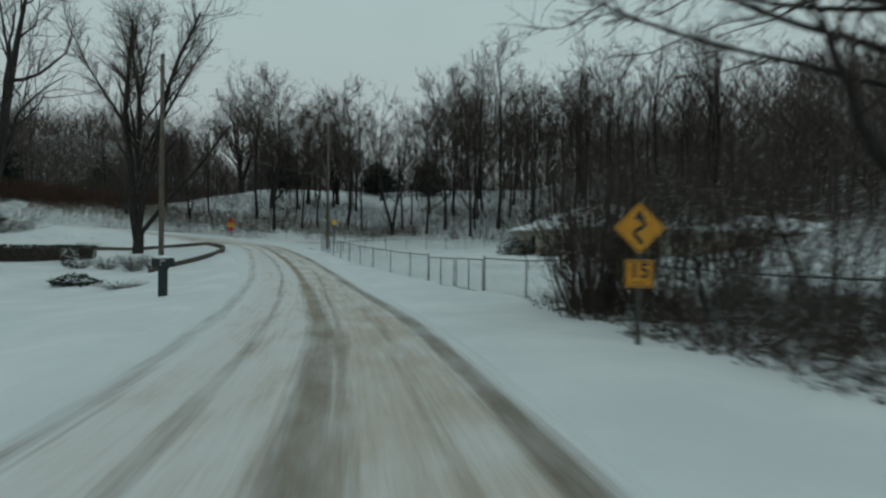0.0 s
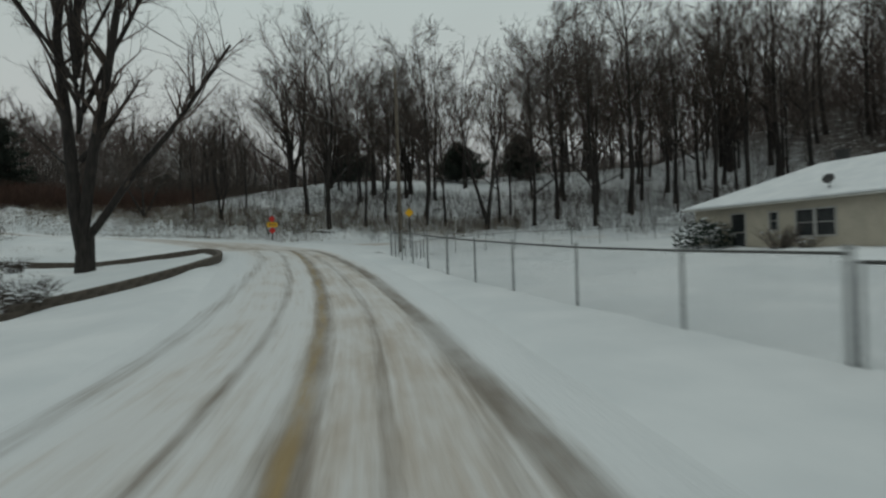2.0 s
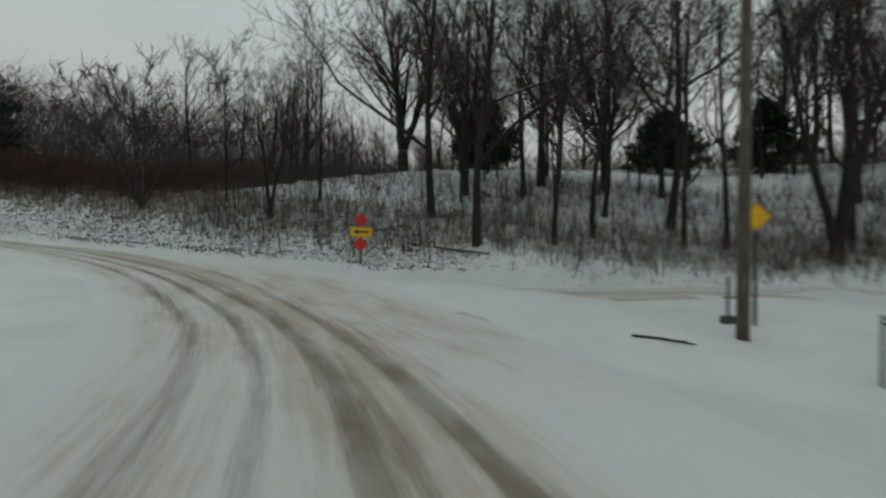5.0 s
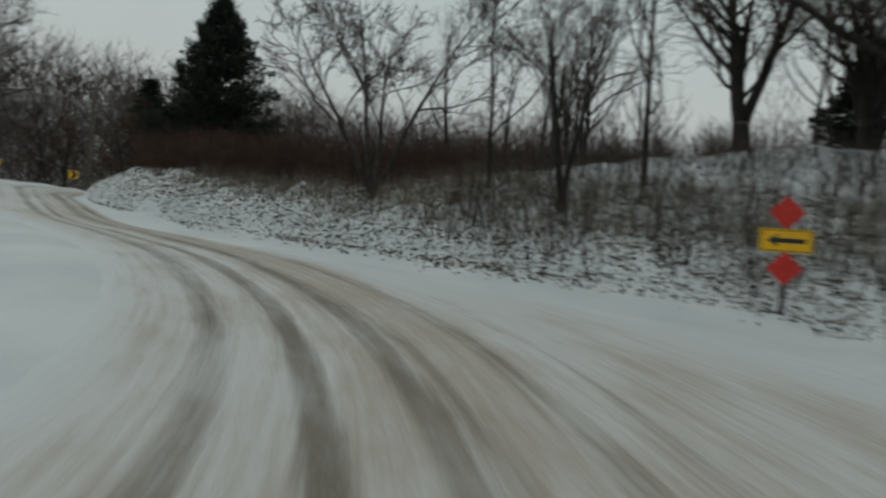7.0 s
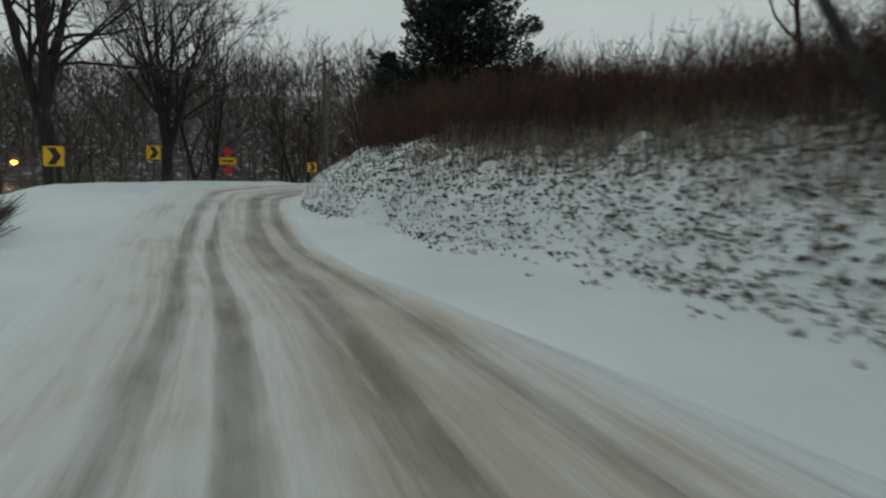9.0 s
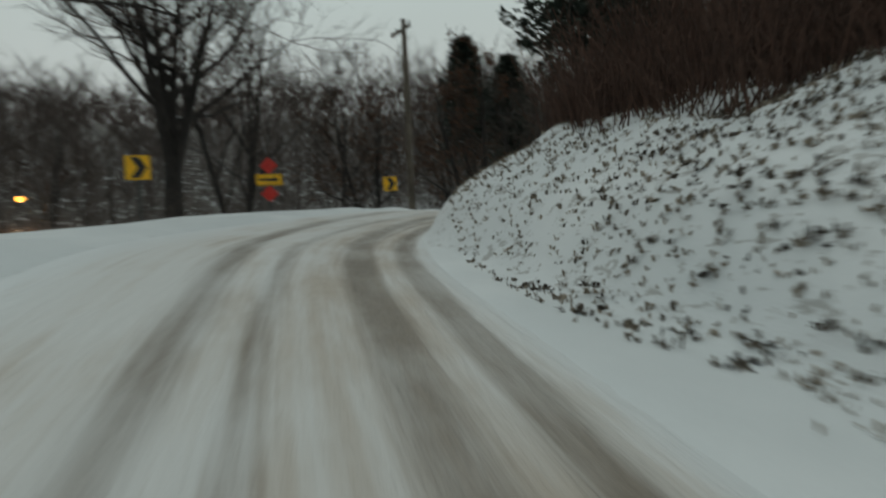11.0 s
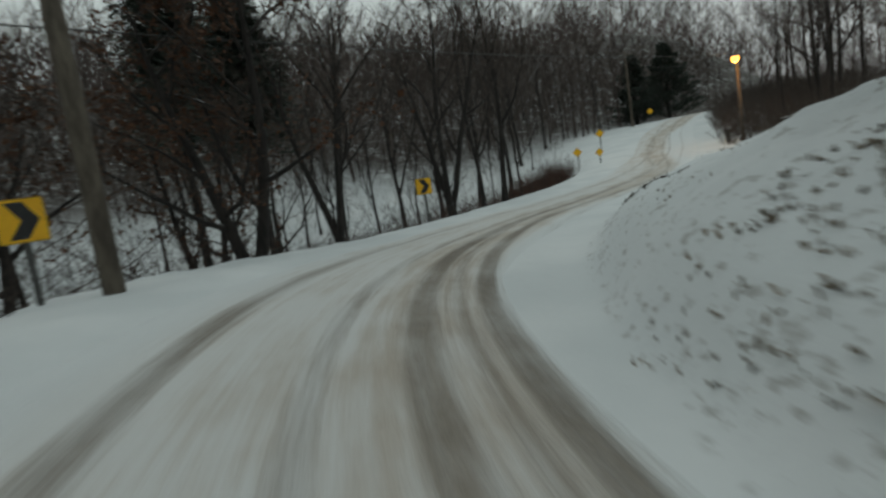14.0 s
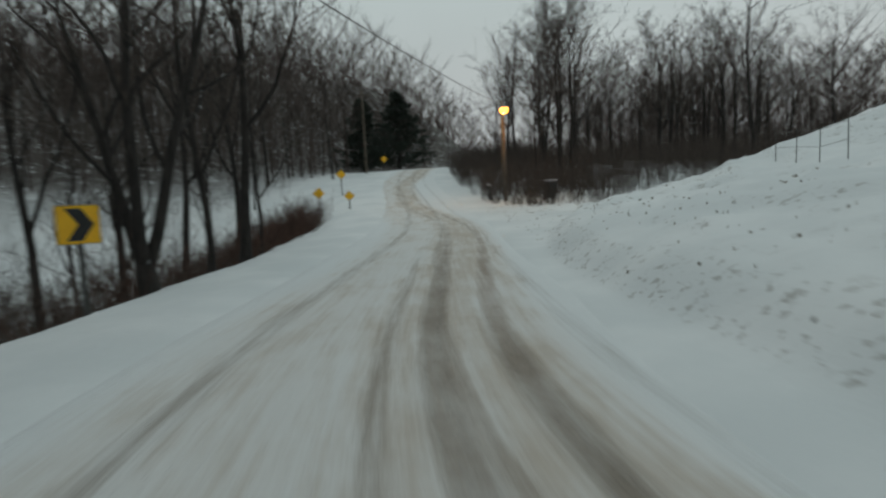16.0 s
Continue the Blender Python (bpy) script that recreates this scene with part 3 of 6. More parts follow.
stand(bend_marker(False, "yellow arrow sign between two red diamonds under the bank"), -10.4, 70.7, 157)
stand(bend_marker(True, "yellow arrow sign between two red diamonds above the ravine", 1.63), -53.7, 76.3, 112)
for x, y, face, tall in ((-42.0, 67.6, 116, 0.88), (-49.2, 71.7, 114, 1.57), (-55.2, 82.0, 125, 1.21), (-57.3, 97.1, 150, 1.46)):
    stand(chevron_sign("yellow sign with a black chevron on a steel post in snow", tall), x, y, face)


def utility_pole(x, y, height, label, radius=0.15, lean=0.0, arm=0.0):
    thing = new("utility_pole")
    v, f = tube([(0, 0, -0.8), (0, 0, height * 0.4), (0, 0, height)], [radius, radius * 0.88, radius * 0.68], 12)
    part("pole", mesh_of("pole", v.tolist(), f, WOOD_POLE, True), thing)
    if arm:
        part("crossarm", boxes((arm, 0.09, 0.11, (0, -0.16, height - 0.5)), bevel=0.01), thing, "", WOOD_POLE)
        for s in (-1, -0.45, 0.45, 1):
            bm = bmesh.new()
            bmesh.ops.create_cone(bm, cap_ends=True, segments=10, radius1=0.05, radius2=0.025, depth=0.16,
                                  matrix=Matrix.Translation((s * arm * 0.46, -0.16, height - 0.37)))
            part("insulator", bm, thing, "", DARK_STEEL)
    thing.matrix_world = pose(x, y, ground(x, y), lean, 0, 0)
    return tagged(thing, label, "utility pole", "utility poles")


utility_pole(0.6, 60.5, 13.2, "tall weathered wooden utility pole at the junction")
utility_pole(-54.6, 82.7, 8.2, "wooden utility pole beside a chevron sign", 0.16, arm=1.6)
utility_pole(-46.2, 127.5, 6.8, "wooden pole that carries a lit street lamp", 0.16)
utility_pole(-7.8, 30.7, 11.0, "weathered wooden utility pole near the hedge", 0.13)
utility_pole(-58.5, 156, 9.5, "distant wooden utility pole beside the road", 0.15, arm=1.8)

# ---- trees and undergrowth ----
RED_LEAF = plain("dry rust leaves", (0.05, 0.02, 0.010), (0.13, 0.055, 0.026), 3.0, 0.9)
NEEDLE = plain("dark green needles", (0.014, 0.022, 0.016), (0.040, 0.056, 0.042), 2.0, 0.85)
# bare-wood brown lightened so that the colour carries the haze of distance
HAZY_WOOD = plain("far bare woods paled for haze", (0.045, 0.033, 0.029), (0.095, 0.070, 0.062), 0.25, 0.95)
DEAD_LEAF = plain("dark dead leaves", (0.034, 0.027, 0.022), (0.11, 0.086, 0.066), 2.5, 0.95)
LITTER = plain("dead grass and leaves", (0.10, 0.08, 0.06), (0.34, 0.28, 0.22), 2.5, 0.95)


def any_way(r, way, angle):
    """way turned by angle to a random side."""
    way = np.array(way, float)
    side = np.cross(way, (r.uniform(-1, 1), r.uniform(-1, 1), r.uniform(-1, 1)))
    side /= np.linalg.norm(side) + 1e-9
    return way * math.cos(angle) + side * math.sin(angle)


def limb(r, start, way, length, r0, r1, bends, lift, wander):
    """A crooked tapering run of points."""
    p, w = [np.array(start, float)], np.array(way, float)
    for i in range(bends):
        w = w + np.array([r.gauss(0, wander), r.gauss(0, wander), r.gauss(0, wander) + lift])
        w /= np.linalg.norm(w)
        p.append(p[-1] + w * length / bends)
    return p, np.linspace(r0, r1, bends + 1)


def grow(seed, height, radius, bare=0.35, stems=1, limbs=11, branches=6, twigs=7, sprigs=2, open_angle=0.75, low_limb=None, fork=0.0, splay=0.30):
    """Trunk and crown of a leafless tree, as two heaps."""
    r = random.Random(seed)
    wood, crown = Heap(), Heap()

    def along(p, rad, k):
        k *= len(p) - 1
        i = min(int(k), len(p) - 2)
        a = k - i
        return p[i] * (1 - a) + p[i + 1] * a, rad[i] * (1 - a) + rad[i + 1] * a, p[i + 1] - p[i]

    def bush_out(p, rad, length):
        for _ in range(branches):
            q, rr, w = along(p, rad, r.uniform(0.25, 1.0))
            w = any_way(r, w / np.linalg.norm(w), r.uniform(0.4, 1.0))
            bl = length * r.uniform(0.3, 0.6)
            bp, br = limb(r, q, w, bl, max(0.012, rr * 0.5), 0.010, 4, 0.10, 0.16)
            crown.add(*tube(bp, br, 4, False))
            for _ in range(twigs):
                q2, r2, w2 = along(bp, br, r.uniform(0.15, 1.0))
                w2 = any_way(r, w2 / np.linalg.norm(w2), r.uniform(0.4, 1.1))
                tl = bl * r.uniform(0.25, 0.55)
                tp, tr = limb(r, q2, w2, tl, 0.011, 0.005, 2, 0.10, 0.2)
                crown.add(*tube(tp, tr, 3, False))
                for _ in range(sprigs):
                    q3, _, w3 = along(tp, tr, r.uniform(0.2, 1.0))
                    w3 = any_way(r, w3 / np.linalg.norm(w3), r.uniform(0.4, 1.0))
                    e = q3 + w3 * tl * r.uniform(0.3, 0.7)
                    n = np.cross(w3, (r.uniform(-1, 1), r.uniform(-1, 1), 0.3))
                    n = n / (np.linalg.norm(n) + 1e-9) * 0.007
                    crown.add([q3 - n, q3 + n, e], [(0, 1, 2)])

    if fork:
        bp, br = limb(r, (0, 0, -0.6), (0.02, 0.03, 1), fork + 0.75, radius * 1.3, radius * 0.95, 5, 0.0, 0.03)
        br[0] *= 1.35
        wood.add(*tube(bp, br, 10, True))
    for s in range(stems):
        lean = 0.05 if stems == 1 else splay
        a = 6.28 * s / stems + r.uniform(-0.5, 0.5)
        way = (math.cos(a) * lean * r.uniform(0.5, 1.2), math.sin(a) * lean * r.uniform(0.5, 1.2), 1)
        h = height * (1 if s == 0 else r.uniform(0.75, 1.0))
        rad = radius * (1 if stems == 1 else 0.72)
        tp, tr = limb(r, bp[-1] - np.array([0, 0, 0.45]) if fork else (0, 0, -0.6), way, (h - fork) * 0.86 + 0.6, rad, rad * 0.12, 9, 0.03, 0.045)
        if stems == 1:
            drift = (tp[-1] - tp[0]) * (1, 1, 0)
            tp = [q - drift * 0.8 * k / 9 for k, q in enumerate(tp)]
        tr[0] *= 1.0 if fork else 1.35
        wood.add(*tube(tp, tr, 9, False))
        for i in range(limbs):
            k = bare + (1 - bare) * (i + r.uniform(0, 0.8)) / limbs
            q, rr, w = along(tp, tr, min(k, 0.98))
            w = any_way(r, w / np.linalg.norm(w), r.uniform(0.45, 1.0) * open_angle)
            ll = height * (0.42 - 0.26 * (k - bare) / (1 - bare)) * r.uniform(0.75, 1.2)
            lp, lr = limb(r, q, w, ll, rr * r.uniform(0.42, 0.66), 0.016, 7, 0.06, 0.17)
            wood.add(*tube(lp, lr, 6, False))
            bush_out(lp, lr, ll)
    for az, rise, length, thick, from_z in low_limb or ():
        way = (math.cos(radians(az)), math.sin(radians(az)), rise)
        lp, lr = limb(r, (0, 0, height * from_z), np.array(way) / np.linalg.norm(way), length, thick, thick * 0.3, 9, 0.02, 0.07)
        wood.add(*tube(lp, lr, 7, False))
        bush_out(lp, lr, length * 0.55)
        bush_out(lp, lr, length * 0.40)
        if length > 7.5:
            bush_out(lp, lr, length * 0.30)
            bush_out(lp[4:], lr[4:], length * 0.35)
    return wood, crown


def tree(x, y, label, kit, size=1.0, turn=0.0, sink=0.0, lean=(0, 0)):
    """A tree from a kit of two meshes."""
    thing = new("tree")
    part("trunk", kit[0], thing)
    part("crown", kit[1], thing)
    thing.matrix_world = pose(x, y, ground(x, y) - sink, lean[0], lean[1], turn) @ Matrix.Diagonal((size, size, size, 1))
    return tagged(thing, label, "tree", "bare trees")


def kit(bark, **how):
    wood, crown = grow(**how)
    return wood.mesh("trunk", bark, True), crown.mesh("crown", TWIG)


TALL = [kit(BARK, seed=s, height=17, radius=0.18, bare=0.22, limbs=16, branches=7, twigs=7, sprigs=4, open_angle=0.95) for s in (1, 2, 3)]
SLIM = [kit(BARK, seed=s, height=13, radius=0.12, bare=0.25, limbs=11, branches=6, twigs=6, sprigs=4, open_angle=0.85) for s in (4, 5, 6)]
TALL_FAR = [kit(BARK, seed=s, height=17, radius=0.22, bare=0.36, limbs=10, branches=5, twigs=6, sprigs=1, open_angle=0.8) for s in (61, 62, 63)]
SLIM_FAR = [kit(BARK, seed=s, height=14, radius=0.12, bare=0.32, limbs=9, branches=5, twigs=5, sprigs=1, open_angle=0.7) for s in (64, 65)]
WIDE = [kit(BARK, seed=s, height=14, radius=0.30, bare=0.22, limbs=11, branches=6, twigs=6, sprigs=3, open_angle=0.95) for s in (7, 8)]
CLUMP = [kit(BARK, seed=s, height=13, radius=0.24, bare=0.25, stems=3, limbs=9, branches=5, twigs=6, sprigs=2, open_angle=0.8, fork=0.7, splay=0.24) for s in (11, 12)]
BROAD = kit(BARK, seed=17, height=14.5, radius=0.36, bare=0.15, stems=4, limbs=12, branches=8, twigs=8, sprigs=4, open_angle=1.0, fork=1.6, splay=0.30)
CROWNED = [kit(BARK, seed=s, height=15, radius=0.27, bare=0.12, stems=4, limbs=11, branches=7, twigs=8, sprigs=3, open_angle=1.05, fork=f, splay=0.34) for s, f in ((33, 3.4), (34, 3.0))]
SPREAD = kit(bark_look("mottled bark", (0.022, 0.018, 0.016), (0.085, 0.076, 0.068)), seed=14, height=8.8, radius=0.15, bare=0.3, stems=4, limbs=8, branches=7, twigs=8, sprigs=3, open_angle=1.15, fork=0.35, splay=0.5)
GARDEN = kit(BARK, seed=21, height=20, radius=0.34, stems=0, fork=1.7, branches=7, twigs=8, sprigs=3,
             low_limb=((180, 9.0, 17, 0.30, 0.05), (20, 11.0, 17, 0.26, 0.07), (150, 4.0, 9, 0.11, 0.30), (215, 2.2, 6, 0.09, 0.36), (60, 3.5, 10, 0.12, 0.42), (-40, 3.0, 8, 0.10, 0.47),
                       (5, 1.25, 4.4, 0.15, 0.24), (10, 4.0, 2.4, 0.10, 0.30), (-5, 1.22, 10.8, 0.19, 0.06), (190, 0.7, 4, 0.05, 0.21), (120, 2.5, 8, 0.09, 0.5),
                       (0, 2.2, 11, 0.13, 0.33), (-20, 1.8, 8, 0.09, 0.45), (180, 2.0, 9, 0.10, 0.40), (270, 2.4, 9, 0.09, 0.44), (90, 2.0, 8, 0.08, 0.36)))
OVERHANG = kit(BARK, seed=22, height=15, radius=0.34, bare=0.2, limbs=14, branches=7, twigs=8, sprigs=3, open_angle=1.1, low_limb=((140, 0.45, 8.5, 0.075, 0.34), (112, 0.3, 7.5, 0.065, 0.40), (165, 0.5, 7.5, 0.07, 0.46), (190, 0.3, 6.5, 0.06, 0.4), (152, 0.3, 8.0, 0.055, 0.30), (128, 0.6, 8.0, 0.06, 0.5)))

# the trees that stand out
GREY = "tall leafless tree with grey-brown bark on a snowy slope"
for x, y, k, size, turn in ((-5.6, 71.9, TALL[0], 1.0, 10), (-7.9, 75.1, TALL[1], 1.02, 80), (23.4, 74.5, TALL[2], 1.4, 30), (18.7, 71.2, TALL[0], 0.95, 200),
                            (8.6, 71.2, CLUMP[0], 1.0, 160), (13.0, 71.5, TALL[1], 0.9, 260), (-2.3, 71.9, SLIM[0], 1.0, 0), (-0.5, 72.9, SLIM[1], 1.05, 90),
                            (-1.9, 84.2, WIDE[0], 0.9, 40), (4.7, 80.9, TALL[0], 0.85, 300), (3.2, 72.6, SLIM[2], 0.9, 20), (-12, 92, BROAD, 1.0, 0),
                            (4.9, 72.4, SLIM[1], 1.0, 210), (10.0, 72.6, SLIM[0], 1.1, 130), (19.0, 83.5, TALL[2], 1.0, 100), (35, 82, TALL[1], 1.1, 50),
                            (43.5, 89.5, TALL[0], 1.1, 10), (-13.9, 76.2, SLIM[2], 0.75, 60), (-18.6, 75.6, SLIM[0], 0.6, 240), (-6.6, 80.5, WIDE[0], 0.8, 300), (-3.2, 80.5, TALL[1], 0.8, 35), (0.5, 76.0, TALL[2], 0.72, 140), (2.2, 84.5, BROAD, 0.7, 80), (-1.0, 90, TALL[0], 0.7, 220), (-7.2, 89.0, BROAD, 0.7, 130)):
    tree(x, y, GREY, k, size * 1.15, turn)
tree(-23.0, 75.3, "wide multi-stemmed leafless tree with pale bark on bank", SPREAD, 1.0, 30)
tree(-15.6, 74.0, "multi-stemmed leafless tree on the snowy bank", CLUMP[0], 0.56, 120)
tree(-13.2, 45.6, "large leafless tree with a low spreading limb in garden", GARDEN, 1.0, 0)
tree(-17.5, 34.0, "leafless tree with dark leaning trunk beside the hedge", WIDE[1], 1.45, 70, lean=(0, 9))
tree(10.6, 8.6, "leafless tree with long branches that overhang the road", OVERHANG, 1.0, 0)
RAVINE = "leafless tree at the edge of the ravine beside road"
for x, y, k, size, turn in ((-46.3, 67.8, CROWNED[0], 0.98, 20), (-53.4, 73.0, CROWNED[1], 1.0, 250), (-59.9, 76.9, CLUMP[1], 1.1, 140), (-59.3, 81.6, SLIM[0], 0.8, 0),
                            (-58.2, 92.6, CLUMP[0], 0.75, 200), (-58.3, 101.3, CLUMP[1], 0.9, 30), (-57.4, 105.5, TALL_FAR[2], 0.8, 90),
                            (-57.6, 103.2, SLIM[1], 0.9, 300), (-61.5, 96.5, SLIM[2], 0.65, 60), (-60.0, 90.0, SLIM[0], 0.6, 100), (-58.3, 110.5, SLIM[1], 0.75, 10),
                            (-61.8, 85.0, TALL_FAR[1], 0.55, 200), (-60.5, 70.0, TALL_FAR[2], 0.5, 310), (-64, 79, SLIM[1], 0.55, 45), (-62.5, 103.5, TALL_FAR[0], 0.7, 15), (-63.5, 110.0, WIDE[0], 0.7, 130), (-60.8, 115.0, TALL_FAR[1], 0.85, 260), (-65, 119, TALL_FAR[2], 1.0, 80), (-66, 98, WIDE[1], 0.62, 330)):
    tree(x, y, RAVINE, k, size, turn)


def oak(x, y, size, turn, seed):
    """A tree that keeps its dry rust-brown leaves, with some snow on them."""
    r = random.Random(seed)
    wood, crown = grow(seed, 10, 0.27, bare=0.18, stems=2, limbs=10, branches=6, twigs=6, sprigs=1, open_angle=1.1)
    tips = np.concatenate(crown.v)
    leaves = Heap()
    for i in r.sample(range(len(tips)), min(5500, len(tips))):
        c = tips[i]
        a = np.array([r.uniform(-1, 1), r.uniform(-1, 1), r.uniform(-1, 0.4)]) * 0.13
        b = np.cross(a, (r.uniform(-1, 1), r.uniform(-1, 1), r.uniform(-1, 1))) * 3.2
        leaves.add([c, c + a * 0.5 + b * 0.1, c + a, c + a * 0.5 - b * 0.1], [(0, 1, 2, 3)])
    thing = new("tree")
    part("trunk", wood.mesh("trunk", BARK, True), thing)
    part("crown", crown.mesh("crown", TWIG), thing)
    part("dry_leaves", leaves.mesh("dry_leaves", RED_LEAF), thing, "withered rust-brown leaves")
    thing.matrix_world = pose(x, y, ground(x, y), 0, 0, turn) @ Matrix.Diagonal((size, size, size, 1))
    return tagged(thing, "oak with withered rust-brown leaves at the ravine edge", "tree", "bare trees")


oak(-58.0, 88.6, 1.0, 40, 51)
oak(-60.6, 83.6, 0.9, 200, 52)
oak(-62.5, 91.0, 0.9, 300, 53)

# the wooded slopes, tree by tree
rng = random.Random(5)


def scatter(count, x0, x1, y0, y1, kits, label, lo=0.7, hi=1.15, keep=None):
    made, tries = 0, 0
    while made < count and tries < count * 30:
        tries += 1
        x, y = rng.uniform(x0, x1), rng.uniform(y0, y1)
        d = side_of(LINE, np.array([[x, y]]))[1][0]
        e = side_of(EDGE, np.array([[x, y]]))[1][0]
        if abs(d) < 7 or (keep and not keep(x, y, d, e)):
            continue
        tree(x, y, label, rng.choice(kits), rng.uniform(lo, hi), rng.uniform(0, 360))
        made += 1


def bearing(x, y):
    """Degrees east of north, as seen from the inner side of the right-hand bend."""
    return math.degrees(math.atan2(x + 48, y - 80))


DENSE = [kit(BARK, seed=s, height=19, radius=0.26, bare=0.25, limbs=14, branches=8, twigs=9, sprigs=5, open_angle=0.95) for s in (71, 72)]
for i, (x, y, size) in enumerate(((21.0, 78.0, 0.9), (29.5, 77.0, 1.05), (37.5, 77.0, 1.1), (31.0, 82.0, 1.0), (47.0, 80.0, 1.1), (24.0, 84.0, 0.9), (39.0, 84.0, 1.0))):
    tree(x, y, "tall leafless tree with a dense dark crown behind house", DENSE[i % 2], size, i * 67)
scatter(12, -9, 5, 76, 93, SLIM + SLIM_FAR, "young leafless tree near the crest of the hill", 0.6, 0.85, keep=lambda x, y, d, e: e > 4)
scatter(34, -6, 46, 72, 108, TALL + SLIM_FAR + SLIM, "slender leafless tree in the woods on the hill", lo=0.85, hi=1.3, keep=lambda x, y, d, e: e > 2.5 and not (x < -1 and y < 80))
scatter(42, 24, 75, 66, 120, TALL_FAR + TALL_FAR + SLIM_FAR, "tall leafless tree in dense woods behind the house", 1.1, 1.6, keep=lambda x, y, d, e: e > 3 and not (56 < x < 82 and 50 < y < 76))
scatter(16, 40, 90, 10, 66, TALL_FAR + SLIM_FAR, "leafless tree in woods beyond the houses", 0.8, 1.2, keep=lambda x, y, d, e: not (33 < x < 60 and 34 < y < 66) and not (56 < x < 82 and 50 < y < 76))
scatter(18, -95, -62, 60, 130, TALL_FAR + SLIM_FAR, "leafless tree down in the wooded ravine", 0.42, 0.68, keep=lambda x, y, d, e: d < -9)
scatter(14, -60, -20, 92, 132, SLIM_FAR + TALL_FAR, "leafless tree in thicket above the bank", 0.6, 0.9, keep=lambda x, y, d, e: e > 14)
scatter(46, -44, 0, 131, 165, TALL_FAR + SLIM_FAR + DENSE[:1], "leafless tree in woods behind the lamp", 0.7, 1.1, keep=lambda x, y, d, e: d > 8 and not -15 < bearing(x, y) < 0)
scatter(36, -50, 2, 166, 205, SLIM_FAR + TALL_FAR, "leafless tree in woods at the end of valley", 0.7, 1.0, keep=lambda x, y, d, e: d > 6 and not -15 < bearing(x, y) < -1)
scatter(14, -72, -46, 168, 210, SLIM_FAR + TALL_FAR, "low leafless tree in woods at the end of valley", 0.45, 0.65, keep=lambda x, y, d, e: d > 6)
scatter(10, -85, -60, 125, 175, TALL_FAR + SLIM_FAR, "leafless tree on the far side of the valley road", 0.7, 1.0, keep=lambda x, y, d, e: d < -8)
scatter(7, -70, -26, 20, 56, SLIM + WIDE, "leafless tree in the low garden land", 0.7, 1.0, keep=lambda x, y, d, e: d < -16)


def far_woods():
    """Woods on the hills that close the valley: trunks, boughs and twig tufts."""
    r = random.Random(17)
    h = Heap()
    spots = []
    for _ in range(4700):
        a, dist = r.uniform(0, 6.283), 78 * math.exp(r.random() ** 1.3 * 1.35)
        spots.append((-20 + dist * math.cos(a), 80 + dist * math.sin(a) * 1.2))
    xy = np.array(spots)
    d = side_of(LINE, xy)[1]
    e = side_of(EDGE, xy)[1]
    z = land(xy[:, 0], xy[:, 1], False)
    for (x, y), dd, ee, zz in zip(spots, d, e, z):
        if abs(dd) < 12 or (y < 30 and abs(dd) < 60) or y < -60:
            continue
        t = r.uniform(10, 17) * (0.72 if x < -62 and y < 112 else 1.1 if y > 120 else 1)
        base = np.array([x, y, zz - 0.5])
        lean = np.array([r.uniform(-0.08, 0.08), r.uniform(-0.08, 0.08), 1])
        h.add(*tube([base, base + lean * t * 0.55, base + lean * t * 0.95], [0.11, 0.07, 0.02], 3, False))
        for _ in range(12):
            k = r.uniform(0.05, 0.95)
            a = r.uniform(0, 6.283)
            out = np.array([math.cos(a), math.sin(a), r.uniform(0.5, 1.6)])
            out *= t * (0.34 - 0.2 * k) * r.uniform(0.7, 1.3) / np.linalg.norm(out[:2])
            p = base + lean * t * k
            n = np.cross(out, (r.uniform(-1, 1), r.uniform(-1, 1), 0.2))
            n = n / np.linalg.norm(n) * 0.035
            h.add([p - n, p + n, p + out], [(0, 1, 2)])
            for _ in range(8):
                q = p + out * r.uniform(0.2, 1)
                w = out * r.uniform(0.35, 0.7) + np.array([r.uniform(-1, 1), r.uniform(-1, 1), r.uniform(-0.3, 1)]) * t * 0.06
                n2 = np.cross(w, (r.uniform(-1, 1), r.uniform(-1, 1), 0.2))
                n2 = n2 / (np.linalg.norm(n2) + 1e-9) * r.uniform(0.018, 0.045)
                h.add([q - n2, q + n2, q + w], [(0, 1, 2)])
    # the farthest ridges, where crowns run together
    far = []
    while len(far) < 4600:
        a, dist = r.uniform(-0.5, 3.6), r.uniform(170, 520)
        far.append((-20 + dist * math.cos(a), 80 + dist * math.sin(a) * 1.2))
    far = np.array(far)
    for (x, y), zz in zip(far, land(far[:, 0], far[:, 1], False)):
        t = r.uniform(10, 17)
        for _ in range(15):
            c = np.array([x + r.gauss(0, 2.4), y + r.gauss(0, 2.4), zz + t * r.uniform(-0.05, 0.75)])
            w = np.array([r.uniform(-2, 2), r.uniform(-2, 2), r.uniform(1.5, 4.5)])
            n = np.cross(w, (r.uniform(-1, 1), r.uniform(-1, 1), 0.2))
            n = n / np.linalg.norm(n) * r.uniform(0.1, 0.3)
            h.add([c - n, c + n, c + w], [(0, 1, 2)])
    tagged(new("far_woods", h.mesh("far_woods", HAZY_WOOD)), "dim bare winter woods on the distant hills", "woods", kind="stuff")


far_woods()


